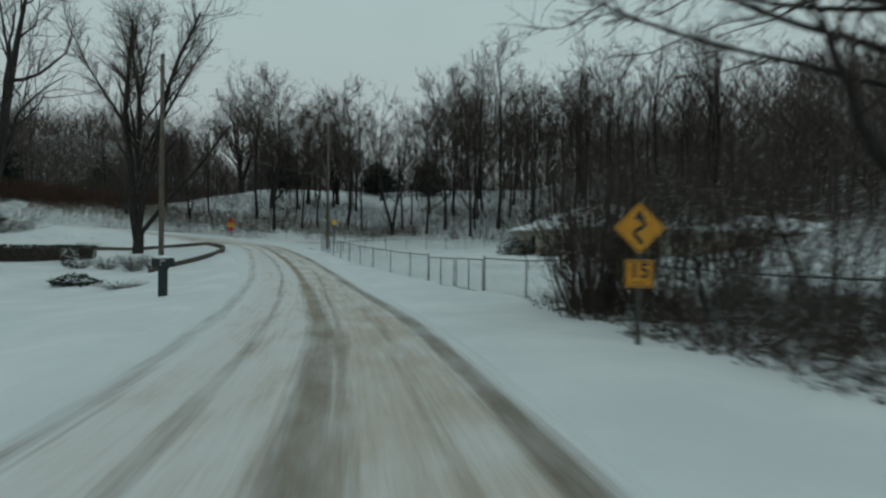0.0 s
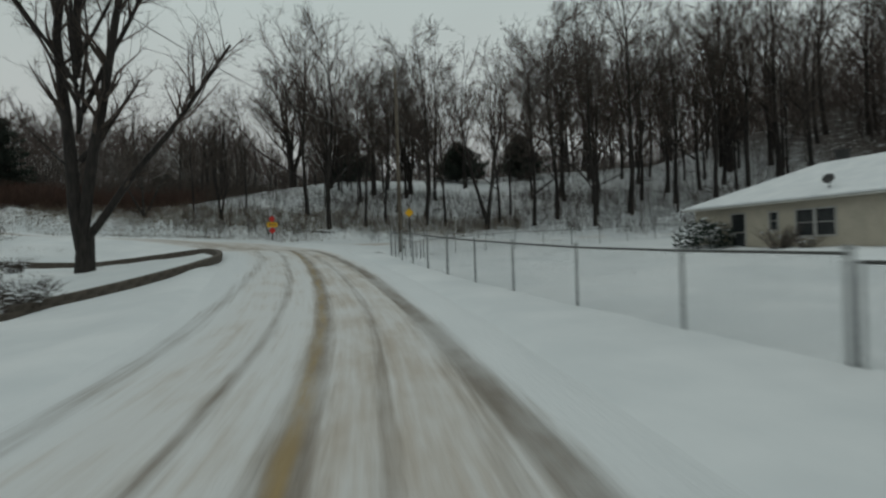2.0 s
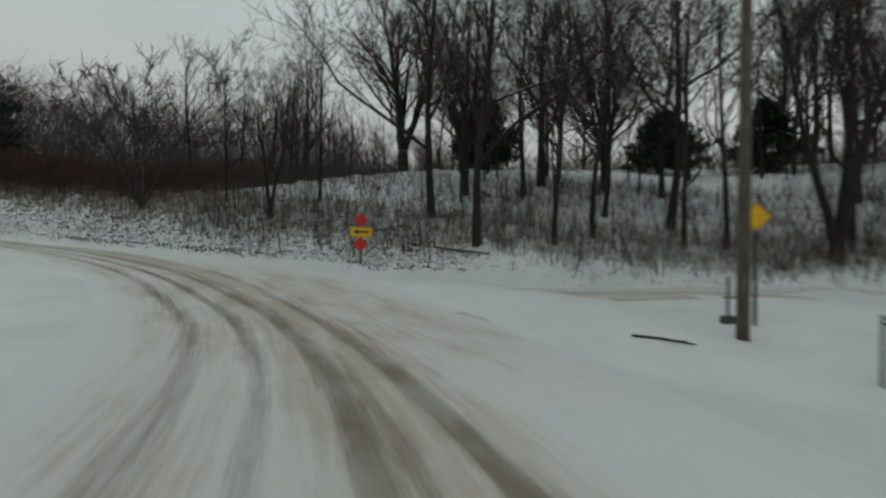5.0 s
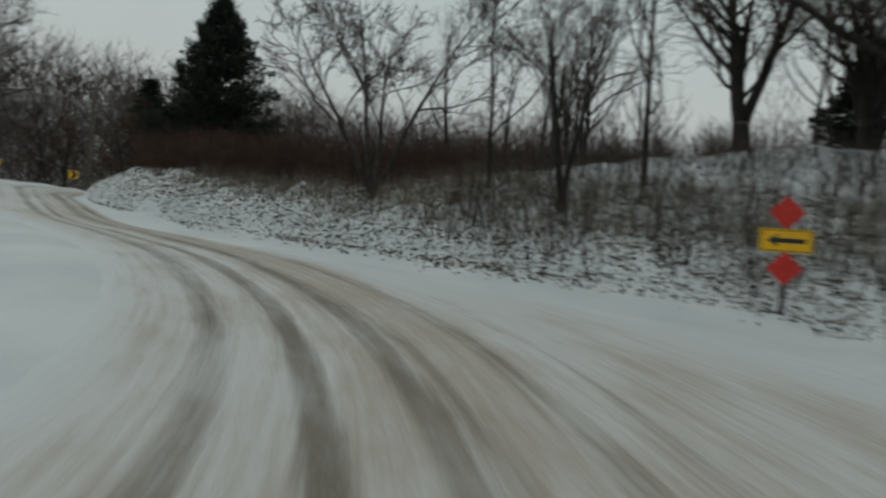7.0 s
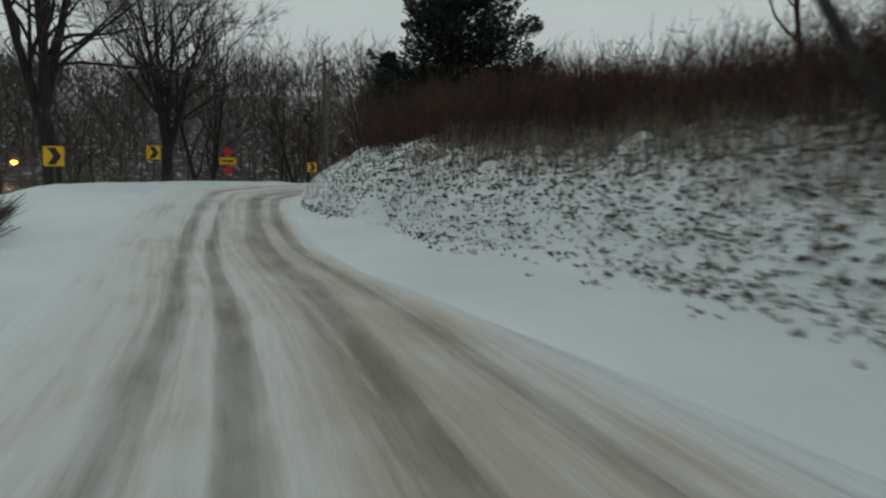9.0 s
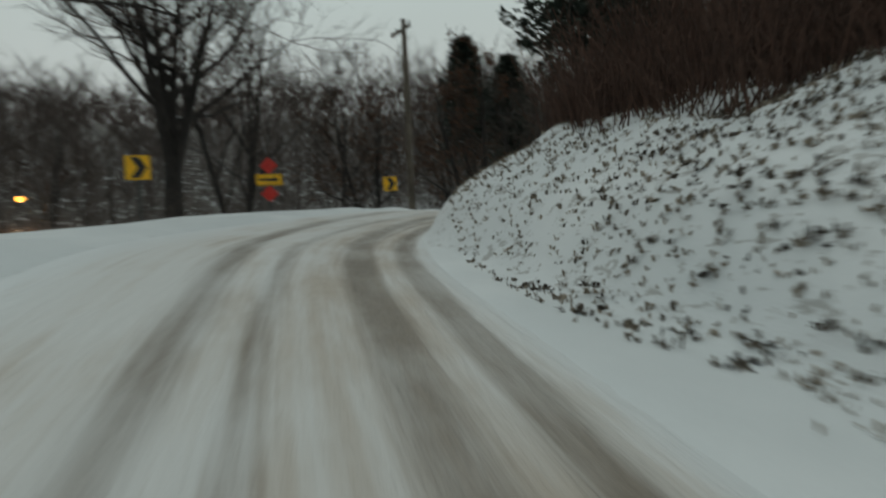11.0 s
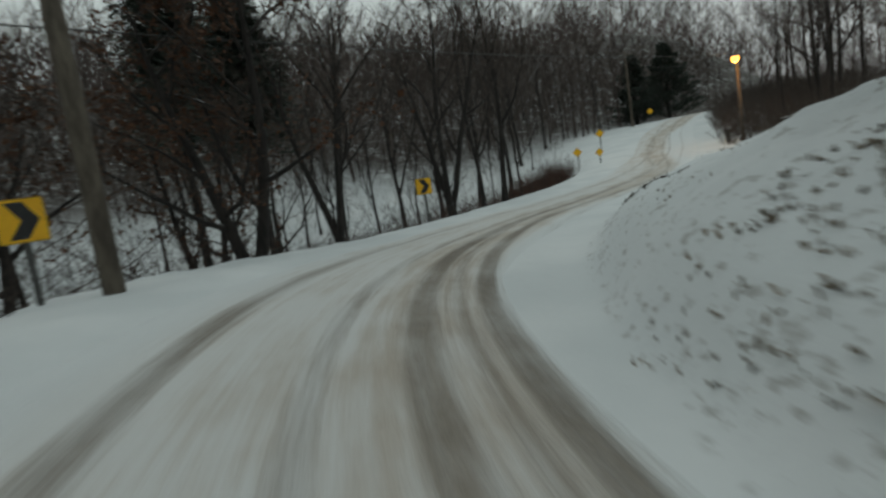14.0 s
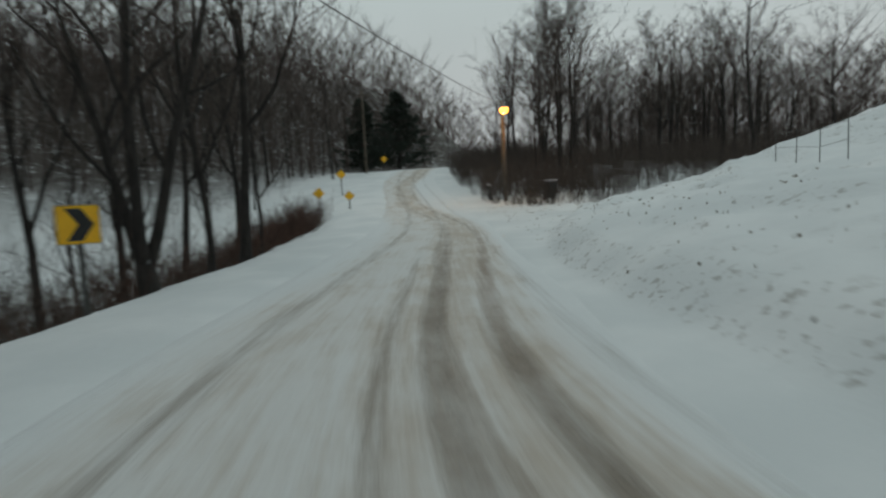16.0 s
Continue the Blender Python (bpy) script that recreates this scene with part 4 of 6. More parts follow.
def sprays(h, r, base, tall, stems, wide, bow=0.25):
    """Stems of a bare shrub with a few side shoots each."""
    for _ in range(stems):
        a, k = r.uniform(0, 6.283), r.uniform(0.1, 1)
        way = np.array([math.cos(a) * k * wide, math.sin(a) * k * wide, tall * r.uniform(0.55, 1.0)])
        p0 = base + np.array([math.cos(a), math.sin(a), 0]) * r.uniform(0, 0.45) * wide
        p1 = p0 + way * 0.55
        p2 = p0 + way + np.array([way[0], way[1], 0]) * bow
        w = 0.008 + 0.006 * tall / 3
        for q0, q1, ww in ((p0, p1, w), (p1, p2, w * 0.7)):
            n = np.cross(q1 - q0, (r.uniform(-1, 1), r.uniform(-1, 1), 0.1))
            n = n / (np.linalg.norm(n) + 1e-9) * ww
            h.add([q0 - n, q0 + n, q1 + n * 0.5, q1 - n * 0.5], [(0, 1, 2, 3)])
        for _ in range(5):
            q = p0 + (p2 - p0) * r.uniform(0.25, 0.95)
            e = q + np.array([r.uniform(-1, 1), r.uniform(-1, 1), r.uniform(0, 1.2)]) * tall * 0.16
            n = np.cross(e - q, (r.uniform(-1, 1), r.uniform(-1, 1), 0.3))
            n = n / (np.linalg.norm(n) + 1e-9) * w * 0.6
            h.add([q - n, q + n, e], [(0, 1, 2)])


def field(name, label, count, seed, place, material, category, build):
    """Undergrowth that nobody could count, as one mesh. place gives x and y, or None."""
    r = random.Random(seed)
    spots = []
    while len(spots) < count:
        p = place(r)
        if p:
            spots.append(p)
    xy = np.array(spots)
    z = land(xy[:, 0], xy[:, 1])
    d, e = side_of(LINE, xy)[1], side_of(EDGE, xy)[1]
    h = Heap()
    for (x, y), zz, dd, ee in zip(spots, z, d, e):
        build(h, r, np.array([x, y, zz - 0.05]), dd, ee)
    return tagged(new(name, h.mesh(name, material)), label, category, kind="stuff")


def on_edge(r, i0, i1, e0, e1):
    """A place beyond the foot of the bank."""
    i = r.randrange(i0, i1)
    way = EDGE[i + 1, :2] - EDGE[i, :2]
    way /= np.linalg.norm(way)
    e = e0 + (e1 - e0) * r.random() ** 1.15 + r.gauss(0, 0.35) + 0.2 * (math.sin(i * 0.31) + math.sin(i * 0.83 + 1))
    p = EDGE[i, :2] + np.array([way[1], -way[0]]) * e + way * r.random()
    return float(p[0]), float(p[1])


def index_at(x, y):
    return int(((EDGE[:, :2] - np.array([x, y])) ** 2).sum(1).argmin())


I_EAST, I_SIGN, I_BANK, I_TURN, I_END = index_at(40, 67), index_at(-10, 71), index_at(-20, 72), index_at(-45.7, 79), index_at(-48.3, 104)
field("bank_thicket", "red-brown bare thicket along the top of the bank", 2900, 31, lambda r: on_edge(r, I_SIGN + 11 + int(6 * r.random()), I_TURN + 4, 2.7, 11),
      BRUSH, "thicket", lambda h, r, p, d, e: sprays(h, r, p, r.uniform(1.0, 2.5), 5, 0.8))
field("hillside_brush", "leafless saplings and brush on the snowy hillside", 5000, 32, lambda r: on_edge(r, I_EAST, I_BANK, 0.4, 15),
      TWIG, "brush", lambda h, r, p, d, e: sprays(h, r, p, r.uniform(0.4, 1.5) + (1.3 * r.random() if r.random() < 0.3 and e < 9 else 0), 3, 0.45))
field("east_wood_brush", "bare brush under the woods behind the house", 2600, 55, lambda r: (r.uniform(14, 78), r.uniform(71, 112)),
      HAZY_WOOD, "brush", lambda h, r, p, d, e: sprays(h, r, p, r.uniform(1.0, 3.6), 3, 1.1) if e > 5 else None)
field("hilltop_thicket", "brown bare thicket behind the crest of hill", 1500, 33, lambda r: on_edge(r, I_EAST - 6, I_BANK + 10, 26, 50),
      HAZY_WOOD, "thicket", lambda h, r, p, d, e: sprays(h, r, p, r.uniform(0.8, 2.2) if p[0] < -6 else r.uniform(0.5, 1.6), 4, 1.2))


def by_road(r, s0, s1, d0, d1):
    i = int(r.uniform(s0, s1) * 2)
    way = LINE[i + 1, :2] - LINE[i, :2]
    way /= np.linalg.norm(way)
    p = LINE[i, :2] + np.array([way[1], -way[0]]) * r.uniform(d0, d1)
    return float(p[0]), float(p[1])


field("ravine_brush", "bare brush and saplings down the ravine edge", 4600, 34, lambda r: by_road(r, 218, 256 + 32 * r.random(), -6.8, -26),
      TWIG, "brush", lambda h, r, p, d, e: sprays(h, r, p, r.uniform(0.6, 2.5), 4, 1.5, 0.6))
field("verge_thicket", "rust-brown brush along the outer edge of the road", 760, 40, lambda r: by_road(r, 259 + 26 * r.random() ** 0.6, 288, -6.0, -11),
      BRUSH, "thicket", lambda h, r, p, d, e: sprays(h, r, p, r.uniform(0.9, 2.4), 5, 0.8))
field("ravine_thicket", "rust-brown brush among trunks beside the road bend", 620, 41, lambda r: by_road(r, 244, 274, -7.5, -17),
      BRUSH, "thicket", lambda h, r, p, d, e: sprays(h, r, p, r.uniform(0.7, 2.3), 5, 0.9))
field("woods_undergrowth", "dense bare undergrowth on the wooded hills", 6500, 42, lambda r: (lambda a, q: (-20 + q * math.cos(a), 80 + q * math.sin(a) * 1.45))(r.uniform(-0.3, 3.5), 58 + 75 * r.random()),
      HAZY_WOOD, "undergrowth", lambda h, r, p, d, e: sprays(h, r, p, r.uniform(1.5, 4.5), 3, 1.8) if abs(d) > 11 else None)
field("far_road_thicket", "dark bare thicket beside the lamp pole", 1500, 35, lambda r: by_road(r, 288, 340, 4.5, 15),
      TWIG, "thicket", lambda h, r, p, d, e: sprays(h, r, p, r.uniform(1.5, 3.4), 5, 1.0))
field("slope_thicket", "dark bare thicket above the snowy slope", 2600, 47, lambda r: on_edge(r, I_TURN + 8, I_END + 16, 13, 32),
      TWIG, "thicket", lambda h, r, p, d, e: sprays(h, r, p, r.uniform(1.6, 3.8), 5, 1.3) if d > 14 else None)
field("driveway_brush", "dense bare brush beyond the driveway mouth", 1500, 48, lambda r: (r.uniform(-44, -8), r.uniform(129, 158)),
      TWIG, "thicket", lambda h, r, p, d, e: sprays(h, r, p, r.uniform(1.8, 4.4), 5, 1.4) if d > 8 else None)


def tuft(h, r, p, d, e):
    """A clump of dead grass or leaves that sticks out of the snow."""
    near = p[0] < -34 and p[1] < 100
    if abs(d) < (1.85 if near else 3.4):
        return
    if p[0] < -37 and r.random() < 0.35:
        return
    w = r.uniform(0.014, 0.05) * (1.7 if r.random() < 0.12 else 1) * (0.85 if near else 1) * (0.7 if p[1] > 84 else 1)
    for _ in range(r.randrange(3, 7)):
        a, k = r.uniform(0, 6.283), r.uniform(0.3, 1.0)
        q = p + np.array([math.cos(a) * w * r.random(), math.sin(a) * w * r.random(), 0.04])
        tip = q + np.array([math.cos(a) * w * k * 1.6, math.sin(a) * w * k * 1.6, r.uniform(0.0, 0.07)])
        n = np.array([-math.sin(a), math.cos(a), r.uniform(-0.4, 0.4)]) * w * r.uniform(0.2, 0.5)
        mid = (q + tip) / 2 + np.array([0, 0, 0.02])
        h.add([q - n * 0.6, q + n * 0.6, mid + n, tip, mid - n], [(0, 1, 2, 4), (4, 2, 3)])


field("bank_tufts", "dead grass and leaf clumps poking through snow on bank", 19000, 36, lambda r: on_edge(r, I_SIGN - 4, I_TURN + 3, -0.35, 5.5),
      LITTER, "dead grass", tuft)


def clump(h, r, p, d, e):
    """A larger dark clump of dead leaves and broken stalks."""
    for _ in range(3):
        tuft(h, r, p + np.array([r.gauss(0, 0.09), r.gauss(0, 0.09), 0]), d, e)


def stalks(h, r, p, d, e):
    """Upright dead grass stalks and seedlings."""
    for _ in range(r.randrange(4, 9)):
        q = p + np.array([r.gauss(0, 0.10), r.gauss(0, 0.10), 0])
        tip = q + np.array([r.gauss(0, 0.12), r.gauss(0, 0.12), r.uniform(0.25, 0.95)])
        n = np.array([r.uniform(-1, 1), r.uniform(-1, 1), 0]) * 0.009
        h.add([q - n, q + n, tip], [(0, 1, 2)])


field("bank_leaves", "dark leaf clumps low on the snowy bank", 1900, 49, lambda r: on_edge(r, I_SIGN - 2, I_TURN - 10, -0.2, 3.6),
      DEAD_LEAF, "dead leaves", clump)
field("bank_stalks", "upright brown grass stalks on the upper bank", 4600, 50, lambda r: on_edge(r, I_SIGN - 22, I_BANK + 14, 1.2, 4.8),
      LITTER, "dead grass", stalks)
field("hill_litter", "fallen leaves and stalks on the snowy hillside", 7000, 37, lambda r: on_edge(r, I_EAST, I_BANK, -0.3, 20),
      LITTER, "dead leaves", tuft)
field("sign_thicket_litter", "dead stalks and low twigs in snow behind the sign", 1500, 57, lambda r: (r.uniform(5.6, 15), r.uniform(2.5, 15)),
      TWIG, "dead grass", lambda h, r, p, d, e: sprays(h, r, p, r.uniform(0.2, 0.8), 3, 0.5) if d > 6.2 else None)
field("sign_leaf_litter", "dark dead leaves on thin snow behind the sign", 1500, 58, lambda r: (r.uniform(5.6, 15), r.uniform(2.0, 15)),
      DEAD_LEAF, "dead leaves", lambda h, r, p, d, e: clump(h, r, p, d, e) if d > 6.3 else None)
field("roadside_tufts", "sparse dead grass through the snow beside the road", 700, 38, lambda r: by_road(r, 248, 290, 3.2, 9),
      LITTER, "dead grass", tuft)


field("bare_soil_strip", "strip of bare soil and dead stalks across the snowy bank", 420, 39, lambda r: (lambda k: (-48.5 + 3.6 * k + r.gauss(0, 0.2), 89.7 - 1.4 * k + r.gauss(0, 0.3)))(r.random()),
      DEAD_LEAF, "dead grass", tuft)


def conifer(x, y, height, half, label, seed, needles, name="conifer", loose=0.0, fine=1.0, thin=None):
    """A dense evergreen: trunk, boughs and drooping sprays of needles."""
    r = random.Random(seed)
    wood, green = Heap(), Heap()
    wood.add(*tube([(0, 0, -0.5), (0, 0, height * 0.5), (0, 0, height * 0.97)], [0.26, 0.15, 0.03], 8, False))
    for _ in range(needles):
        k = r.random() ** 0.8
        if loose:
            k = 0.42 + 0.58 * k
        zz = height * (0.05 + 0.93 * k)
        a = r.uniform(0, 6.283)
        lump = 0.76 + 0.15 * math.sin(a * 3 + zz * 1.3 + seed) + 0.12 * math.sin(a * 5 - zz * 3.1) + 0.10 * math.sin(a * 2 + zz * 5.3) + loose * r.uniform(-0.3, 0.3)
        profile = half * (min(1.0, (1 - k) * 1.25 + 0.05) if not loose else math.sin(min(1, (1 - k) * 2 + 0.12) * 1.57)) * lump
        if thin is not None:
            profile *= 1 - 0.34 * max(0.0, math.cos(a - radians(thin)))
        out = np.array([math.cos(a), math.sin(a), 0])
        start = out * profile * r.uniform(0.15, 0.75) + np.array([0, 0, zz])
        tip = out * profile * r.uniform(0.85, 1.05) + np.array([0, 0, zz + r.uniform(-0.25, 0.35) * profile])
        side = np.array([-math.sin(a), math.cos(a), r.uniform(-0.5, 0.5)])
        if r.random() < 0.06:
            wood.add(*tube([np.array([0, 0, zz - 0.3]), tip], [0.05, 0.012], 4, False))
        for j in range(3):
            c = start + (tip - start) * r.random()
            if j == 0 and r.random() < 0.12:
                c = tip + (tip - start) * r.uniform(0.0, 0.22)
            e = c + (out * r.uniform(0.15, 0.5) + side * r.uniform(-0.45, 0.45) + np.array([0, 0, r.uniform(-0.25, 0.2)])) * fine
            n = (side * r.uniform(0.05, 0.12) + np.array([0, 0, r.uniform(-0.04, 0.04)])) * (0.35 + 0.65 * fine)
            green.add([c - n, c + n, e], [(0, 1, 2)])
    thing = new(name)
    part("trunk", wood.mesh("trunk", BARK, True), thing)
    part("crown", green.mesh("crown", NEEDLE), thing)
    thing.matrix_world = pose(x, y, ground(x, y), 0, 0, r.uniform(0, 360) if thin is None else 0)
    return tagged(thing, label, "evergreen tree", "evergreens")


CREST_EVERGREENS = ((-5.8, 97.5, 6.4, 3.8), (9.0, 97, 5.2, 4.2), (17.5, 97, 6.2, 4.0))


def cedar(x, y, height, half, label, seed, thin, boughs=330):
    """A broad ragged evergreen built bough by bough; thin names the side (degrees) on which it is meagre."""
    r = random.Random(seed)
    wood, green = Heap(), Heap()
    wood.add(*tube([(0, 0, -0.5), (0.1, 0, height * 0.5), (0, 0.05, height * 0.97)], [0.28, 0.16, 0.03], 8, False))
    for b in range(boughs):
        k = (b + r.random()) / boughs
        zz = height * (0.06 + 0.92 * k)
        a = r.uniform(0, 6.283)
        reach = half * min(1.0, (1 - k) ** 0.85 * 1.2 + 0.07) * r.uniform(0.62, 1.12)
        reach *= 1 - 0.36 * max(0.0, math.cos(a - radians(thin)))
        out = np.array([math.cos(a), math.sin(a), 0.0])
        side = np.array([-math.sin(a), math.cos(a), 0.0])
        lift = r.uniform(0.05, 0.5)
        end = out * reach + np.array([0, 0, lift * reach])
        base = np.array([0, 0, zz - lift * reach * 0.5])
        wood.add(*tube([base, base + end * 0.5 + (0, 0, 0.05), base + end * 0.93], [0.045, 0.03, 0.01], 4, False))
        for _ in range(int(70 + 130 * reach / half)):
            q = r.random() ** 0.6
            spread = 0.10 + 0.42 * math.sin(min(1.0, (1.02 - q) * 2.2) * 1.57)
            c = base + end * (0.18 + 0.86 * q) + side * r.gauss(0, spread * 0.8) + np.array([0, 0, r.gauss(0, spread * 0.45)])
            w = out * r.uniform(0.05, 0.22) + side * r.uniform(-0.15, 0.15) + np.array([0, 0, r.uniform(-0.04, 0.16)])
            n = np.cross(w, (r.uniform(-1, 1), r.uniform(-1, 1), r.uniform(-1, 1)))
            n = n / (np.linalg.norm(n) + 1e-9) * r.uniform(0.025, 0.055) * (330 / boughs) ** 0.4
            green.add([c - n, c + n, c + w], [(0, 1, 2)])
            green.add([c - w * 0.3, c + n * 1.5 + w * 0.2, c + w * 0.7 - n], [(0, 1, 2)])
    thing = new("cedar_tree")
    part("trunk", wood.mesh("trunk", BARK, True), thing)
    part("crown", green.mesh("crown", NEEDLE), thing)
    thing.matrix_world = pose(x, y, ground(x, y), 0, 0, 0)
    return tagged(thing, label, "evergreen tree", "evergreens")


cedar(-43.0, 84.3, 11.6, 4.3, "dense dark evergreen cedar on the bank above the road", 41, 165)
conifer(-70, 97, 18.5, 2.6, "tall dark pine across the ravine", 43, 3600, loose=1.0)
conifer(-70.5, 102, 18.0, 3.0, "tall dark pine with a rounded top in the ravine", 44, 3600, loose=1.0)
cedar(-55.0, 166, 10.5, 4.6, "dark snow-dusted spruce beside the far road", 45, 90, 150)
cedar(-60.5, 174, 11, 4.4, "dark spruce among bare trees at the far road", 46, 90, 150)
for x, y, hh, half in CREST_EVERGREENS:
    cedar(x, y, hh, half, "low ragged dark evergreen behind the crest of hill", int(x * 7 + 290), 200, 120)

# ---- house and yard ----
SIDING = plain("dull cream siding", (0.40, 0.355, 0.285), (0.49, 0.435, 0.35), 1.5, 0.6)
TRIM = plain("greyed painted trim", (0.34, 0.33, 0.31), (0.46, 0.45, 0.43), 6, 0.5)
ROOF_SNOW = plain("roof snow", (0.66, 0.69, 0.71), (0.76, 0.78, 0.79), 1.2, 0.8, height=0.03)
SHINGLE = plain("dark roof edge", (0.05, 0.05, 0.05), (0.10, 0.095, 0.09), 9, 0.9)
GLASS = plain("dim window glass", (0.015, 0.018, 0.02), (0.03, 0.034, 0.036), 3, 0.12)
LEAD = plain("dark metal flue", (0.03, 0.03, 0.03), (0.06, 0.06, 0.06), 9, 0.6, 0.4)


def bm_of(verts, faces):
    bm = bmesh.new()
    vs = [bm.verts.new(v) for v in verts]
    for f in faces:
        bm.faces.new([vs[i] for i in f])
    bmesh.ops.recalc_face_normals(bm, faces=bm.faces)
    return bm


def wall_with_holes(length, height, holes, thick=0.2):
    """A wall along x from 0 to length, its outside at y = 0, with rectangular openings (x0, x1, z0, z1)."""
    xs = sorted({0.0, length, *(h[0] for h in holes), *(h[1] for h in holes)})
    zs = sorted({-0.5, height, *(h[2] for h in holes), *(h[3] for h in holes)})
    bm = bmesh.new()
    for xa, xb in zip(xs, xs[1:]):
        for za, zb in zip(zs, zs[1:]):
            cx, cz = (xa + xb) / 2, (za + zb) / 2
            if not any(h[0] < cx < h[1] and h[2] < cz < h[3] for h in holes):
                box(bm, xb - xa, thick, zb - za, (cx, thick / 2, cz))
    return bm


def lap_boards(length, height, holes, step=0.2):
    """Clapboards that stand proud of the wall, cut at the openings."""
    bm = bmesh.new()
    z = 0.05
    while z < height - 0.05:
        runs, cuts = [], sorted((h[0] - 0.06, h[1] + 0.06) for h in holes if h[2] - 0.06 < z + step / 2 < h[3] + 0.06)
        a = 0.0
        for c0, c1 in cuts:
            runs.append((a, c0))
            a = c1
        runs.append((a, length))
        for a, b in runs:
            if b - a > 0.05:
                vs = [bm.verts.new(v) for v in ((a, -0.022, z), (b, -0.022, z), (b, -0.004, z + step), (a, -0.004, z + step), (a, 0, z), (b, 0, z))]
                bm.faces.new((vs[0], vs[1], vs[2], vs[3]))
                bm.faces.new((vs[4], vs[5], vs[1], vs[0]))
        z += step
    return bm


def window_in(house, at, x0, x1, z0, z1, panes=1):
    w = new("window")
    w.parent = house
    w.matrix_local = at
    cx, cz, ww, hh = (x0 + x1) / 2, (z0 + z1) / 2, x1 - x0, z1 - z0
    bm = bmesh.new()
    for sx, sz, px, pz in ((ww + 0.12, 0.07, cx, z1 + 0.02), (ww + 0.16, 0.08, cx, z0 - 0.03), (0.07, hh, x0 - 0.01, cz), (0.07, hh, x1 + 0.01, cz), (ww, 0.04, cx, cz)):
        box(bm, sx, 0.09, sz, (px, -0.01, pz), bevel=0.006)
    for i in range(1, panes):
        box(bm, 0.09, 0.085, hh, (x0 + ww * i / panes, -0.006, cz))
    me = bpy.data.meshes.new("window_frame")
    bm.to_mesh(me)
    bm.free()
    me.materials.append(TRIM)
    f = new("window_frame", me)
    f.parent = w
    for i in range(panes):
        g = part("pane", boxes((ww / panes - 0.02, 0.012, hh, (x0 + ww * (i + 0.5) / panes, 0.06, cz))), w, "dark glass", GLASS)
    return w


def house(x, y, turn, length, depth, label, front, side, eave=2.45, rise=2.15, over=0.5, z=None):
    """A low hip-roofed house; the corner stands at x, y, the front runs along local x, the depth along local y."""
    thing = new("house")
    for name, m, run, holes in (("wall", pose(0, 0, 0), length, front), ("wall", pose(0, depth, 0, 0, 0, -90), depth, ()),
                                ("wall", pose(length, 0, 0, 0, 0, 90), depth, side), ("wall", pose(length, depth, 0, 0, 0, 180), length, ())):
        w = part(name, wall_with_holes(run, eave, holes), thing, "", SIDING)
        w.matrix_local = m
        b = part("siding", lap_boards(run, eave, holes), w, "", SIDING)
        for h in holes:
            window_in(thing, m, *h, panes=2 if h[1] - h[0] > 1.6 else 1)
    o = over
    half = depth / 2 + o
    L, D = length + o, depth + o
    for name, lift, mat, lab in (("roof", 0.0, SHINGLE, "dark roof deck"), ("roof_snow", 0.05, ROOF_SNOW, "even snow cover on the roof")):
        g = 0.05 if name == "roof" else 0.10
        zz = eave + lift
        ov = o if name == "roof" else o + 0.02
        v = [(-ov, -ov, zz), (length + ov, -ov, zz), (length + ov, depth + ov, zz), (-ov, depth + ov, zz),
             (-ov, -ov, zz + g), (length + ov, -ov, zz + g), (length + ov, depth + ov, zz + g), (-ov, depth + ov, zz + g),
             (half - o, depth / 2, zz + g + rise), (length - half + o, depth / 2, zz + g + rise)]
        f = [(3, 2, 1, 0), (0, 1, 5, 4), (1, 2, 6, 5), (2, 3, 7, 6), (3, 0, 4, 7), (4, 5, 9, 8), (5, 6, 9), (6, 7, 8, 9), (7, 4, 8)]
        bm = bm_of(v, f)
        if name == "roof_snow":
            bmesh.ops.bevel(bm, geom=bm.edges[:], offset=0.03, segments=2, affect="EDGES")
        part(name, bm, thing, lab, mat)
    part("gutter", boxes((length + 2 * o + 0.1, 0.1, 0.09, (length / 2, -o - 0.06, eave - 0.01)), (0.1, depth + 2 * o, 0.09, (length + o + 0.06, depth / 2, eave - 0.01)), bevel=0.02), thing, "white gutter", TRIM)
    part("downspout", boxes((0.07, 0.07, eave, (length - 0.05, -0.07, eave / 2)), bevel=0.01), thing, "white downspout", TRIM)
    part("chimney", boxes((0.5, 0.5, 1.1, (half - o + 0.9, depth / 2 + 0.5, eave + rise + 0.1)), (0.6, 0.6, 0.08, (half - o + 0.9, depth / 2 + 0.5, eave + rise + 0.68)), bevel=0.01), thing, "dark chimney", LEAD)
    thing.matrix_world = pose(x, y, ground(x, y) - 0.05 if z is None else z, 0, 0, turn)
    return tagged(thing, label, "house", "houses")


# the front looks to the road; local x runs along it, away from the first corner
home = house(18.5, 53.2, -79.5, 13.4, 9.1, "low cream house with snow-covered hip roof beyond the fence",
             ((2.9, 3.9, 0.0, 2.05), (5.5, 6.05, 1.1, 2.0), (7.1, 8.1, 0.75, 2.0), (8.2, 9.2, 0.75, 2.0), (11.6, 12.2, 0.65, 2.05)),
             ((1.7, 3.1, 1.45, 2.05), (6.7, 8.1, 1.45, 2.05)), z=0.65)
part("downspout", boxes((0.07, 0.07, 1.6, (10.0, 3.2, 3.9)), bevel=0.01), home, "dark flue pipe", LEAD)
house(36.7, 48.2, -18, 13.5, 11.0, "dark low house with snow on its roof farther along the yard",
               ((2.0, 3.6, 0.8, 2.0), (8, 9.4, 0.8, 2.0)), ((3, 4.2, 1.0, 2.0),), z=0.75, rise=1.75)
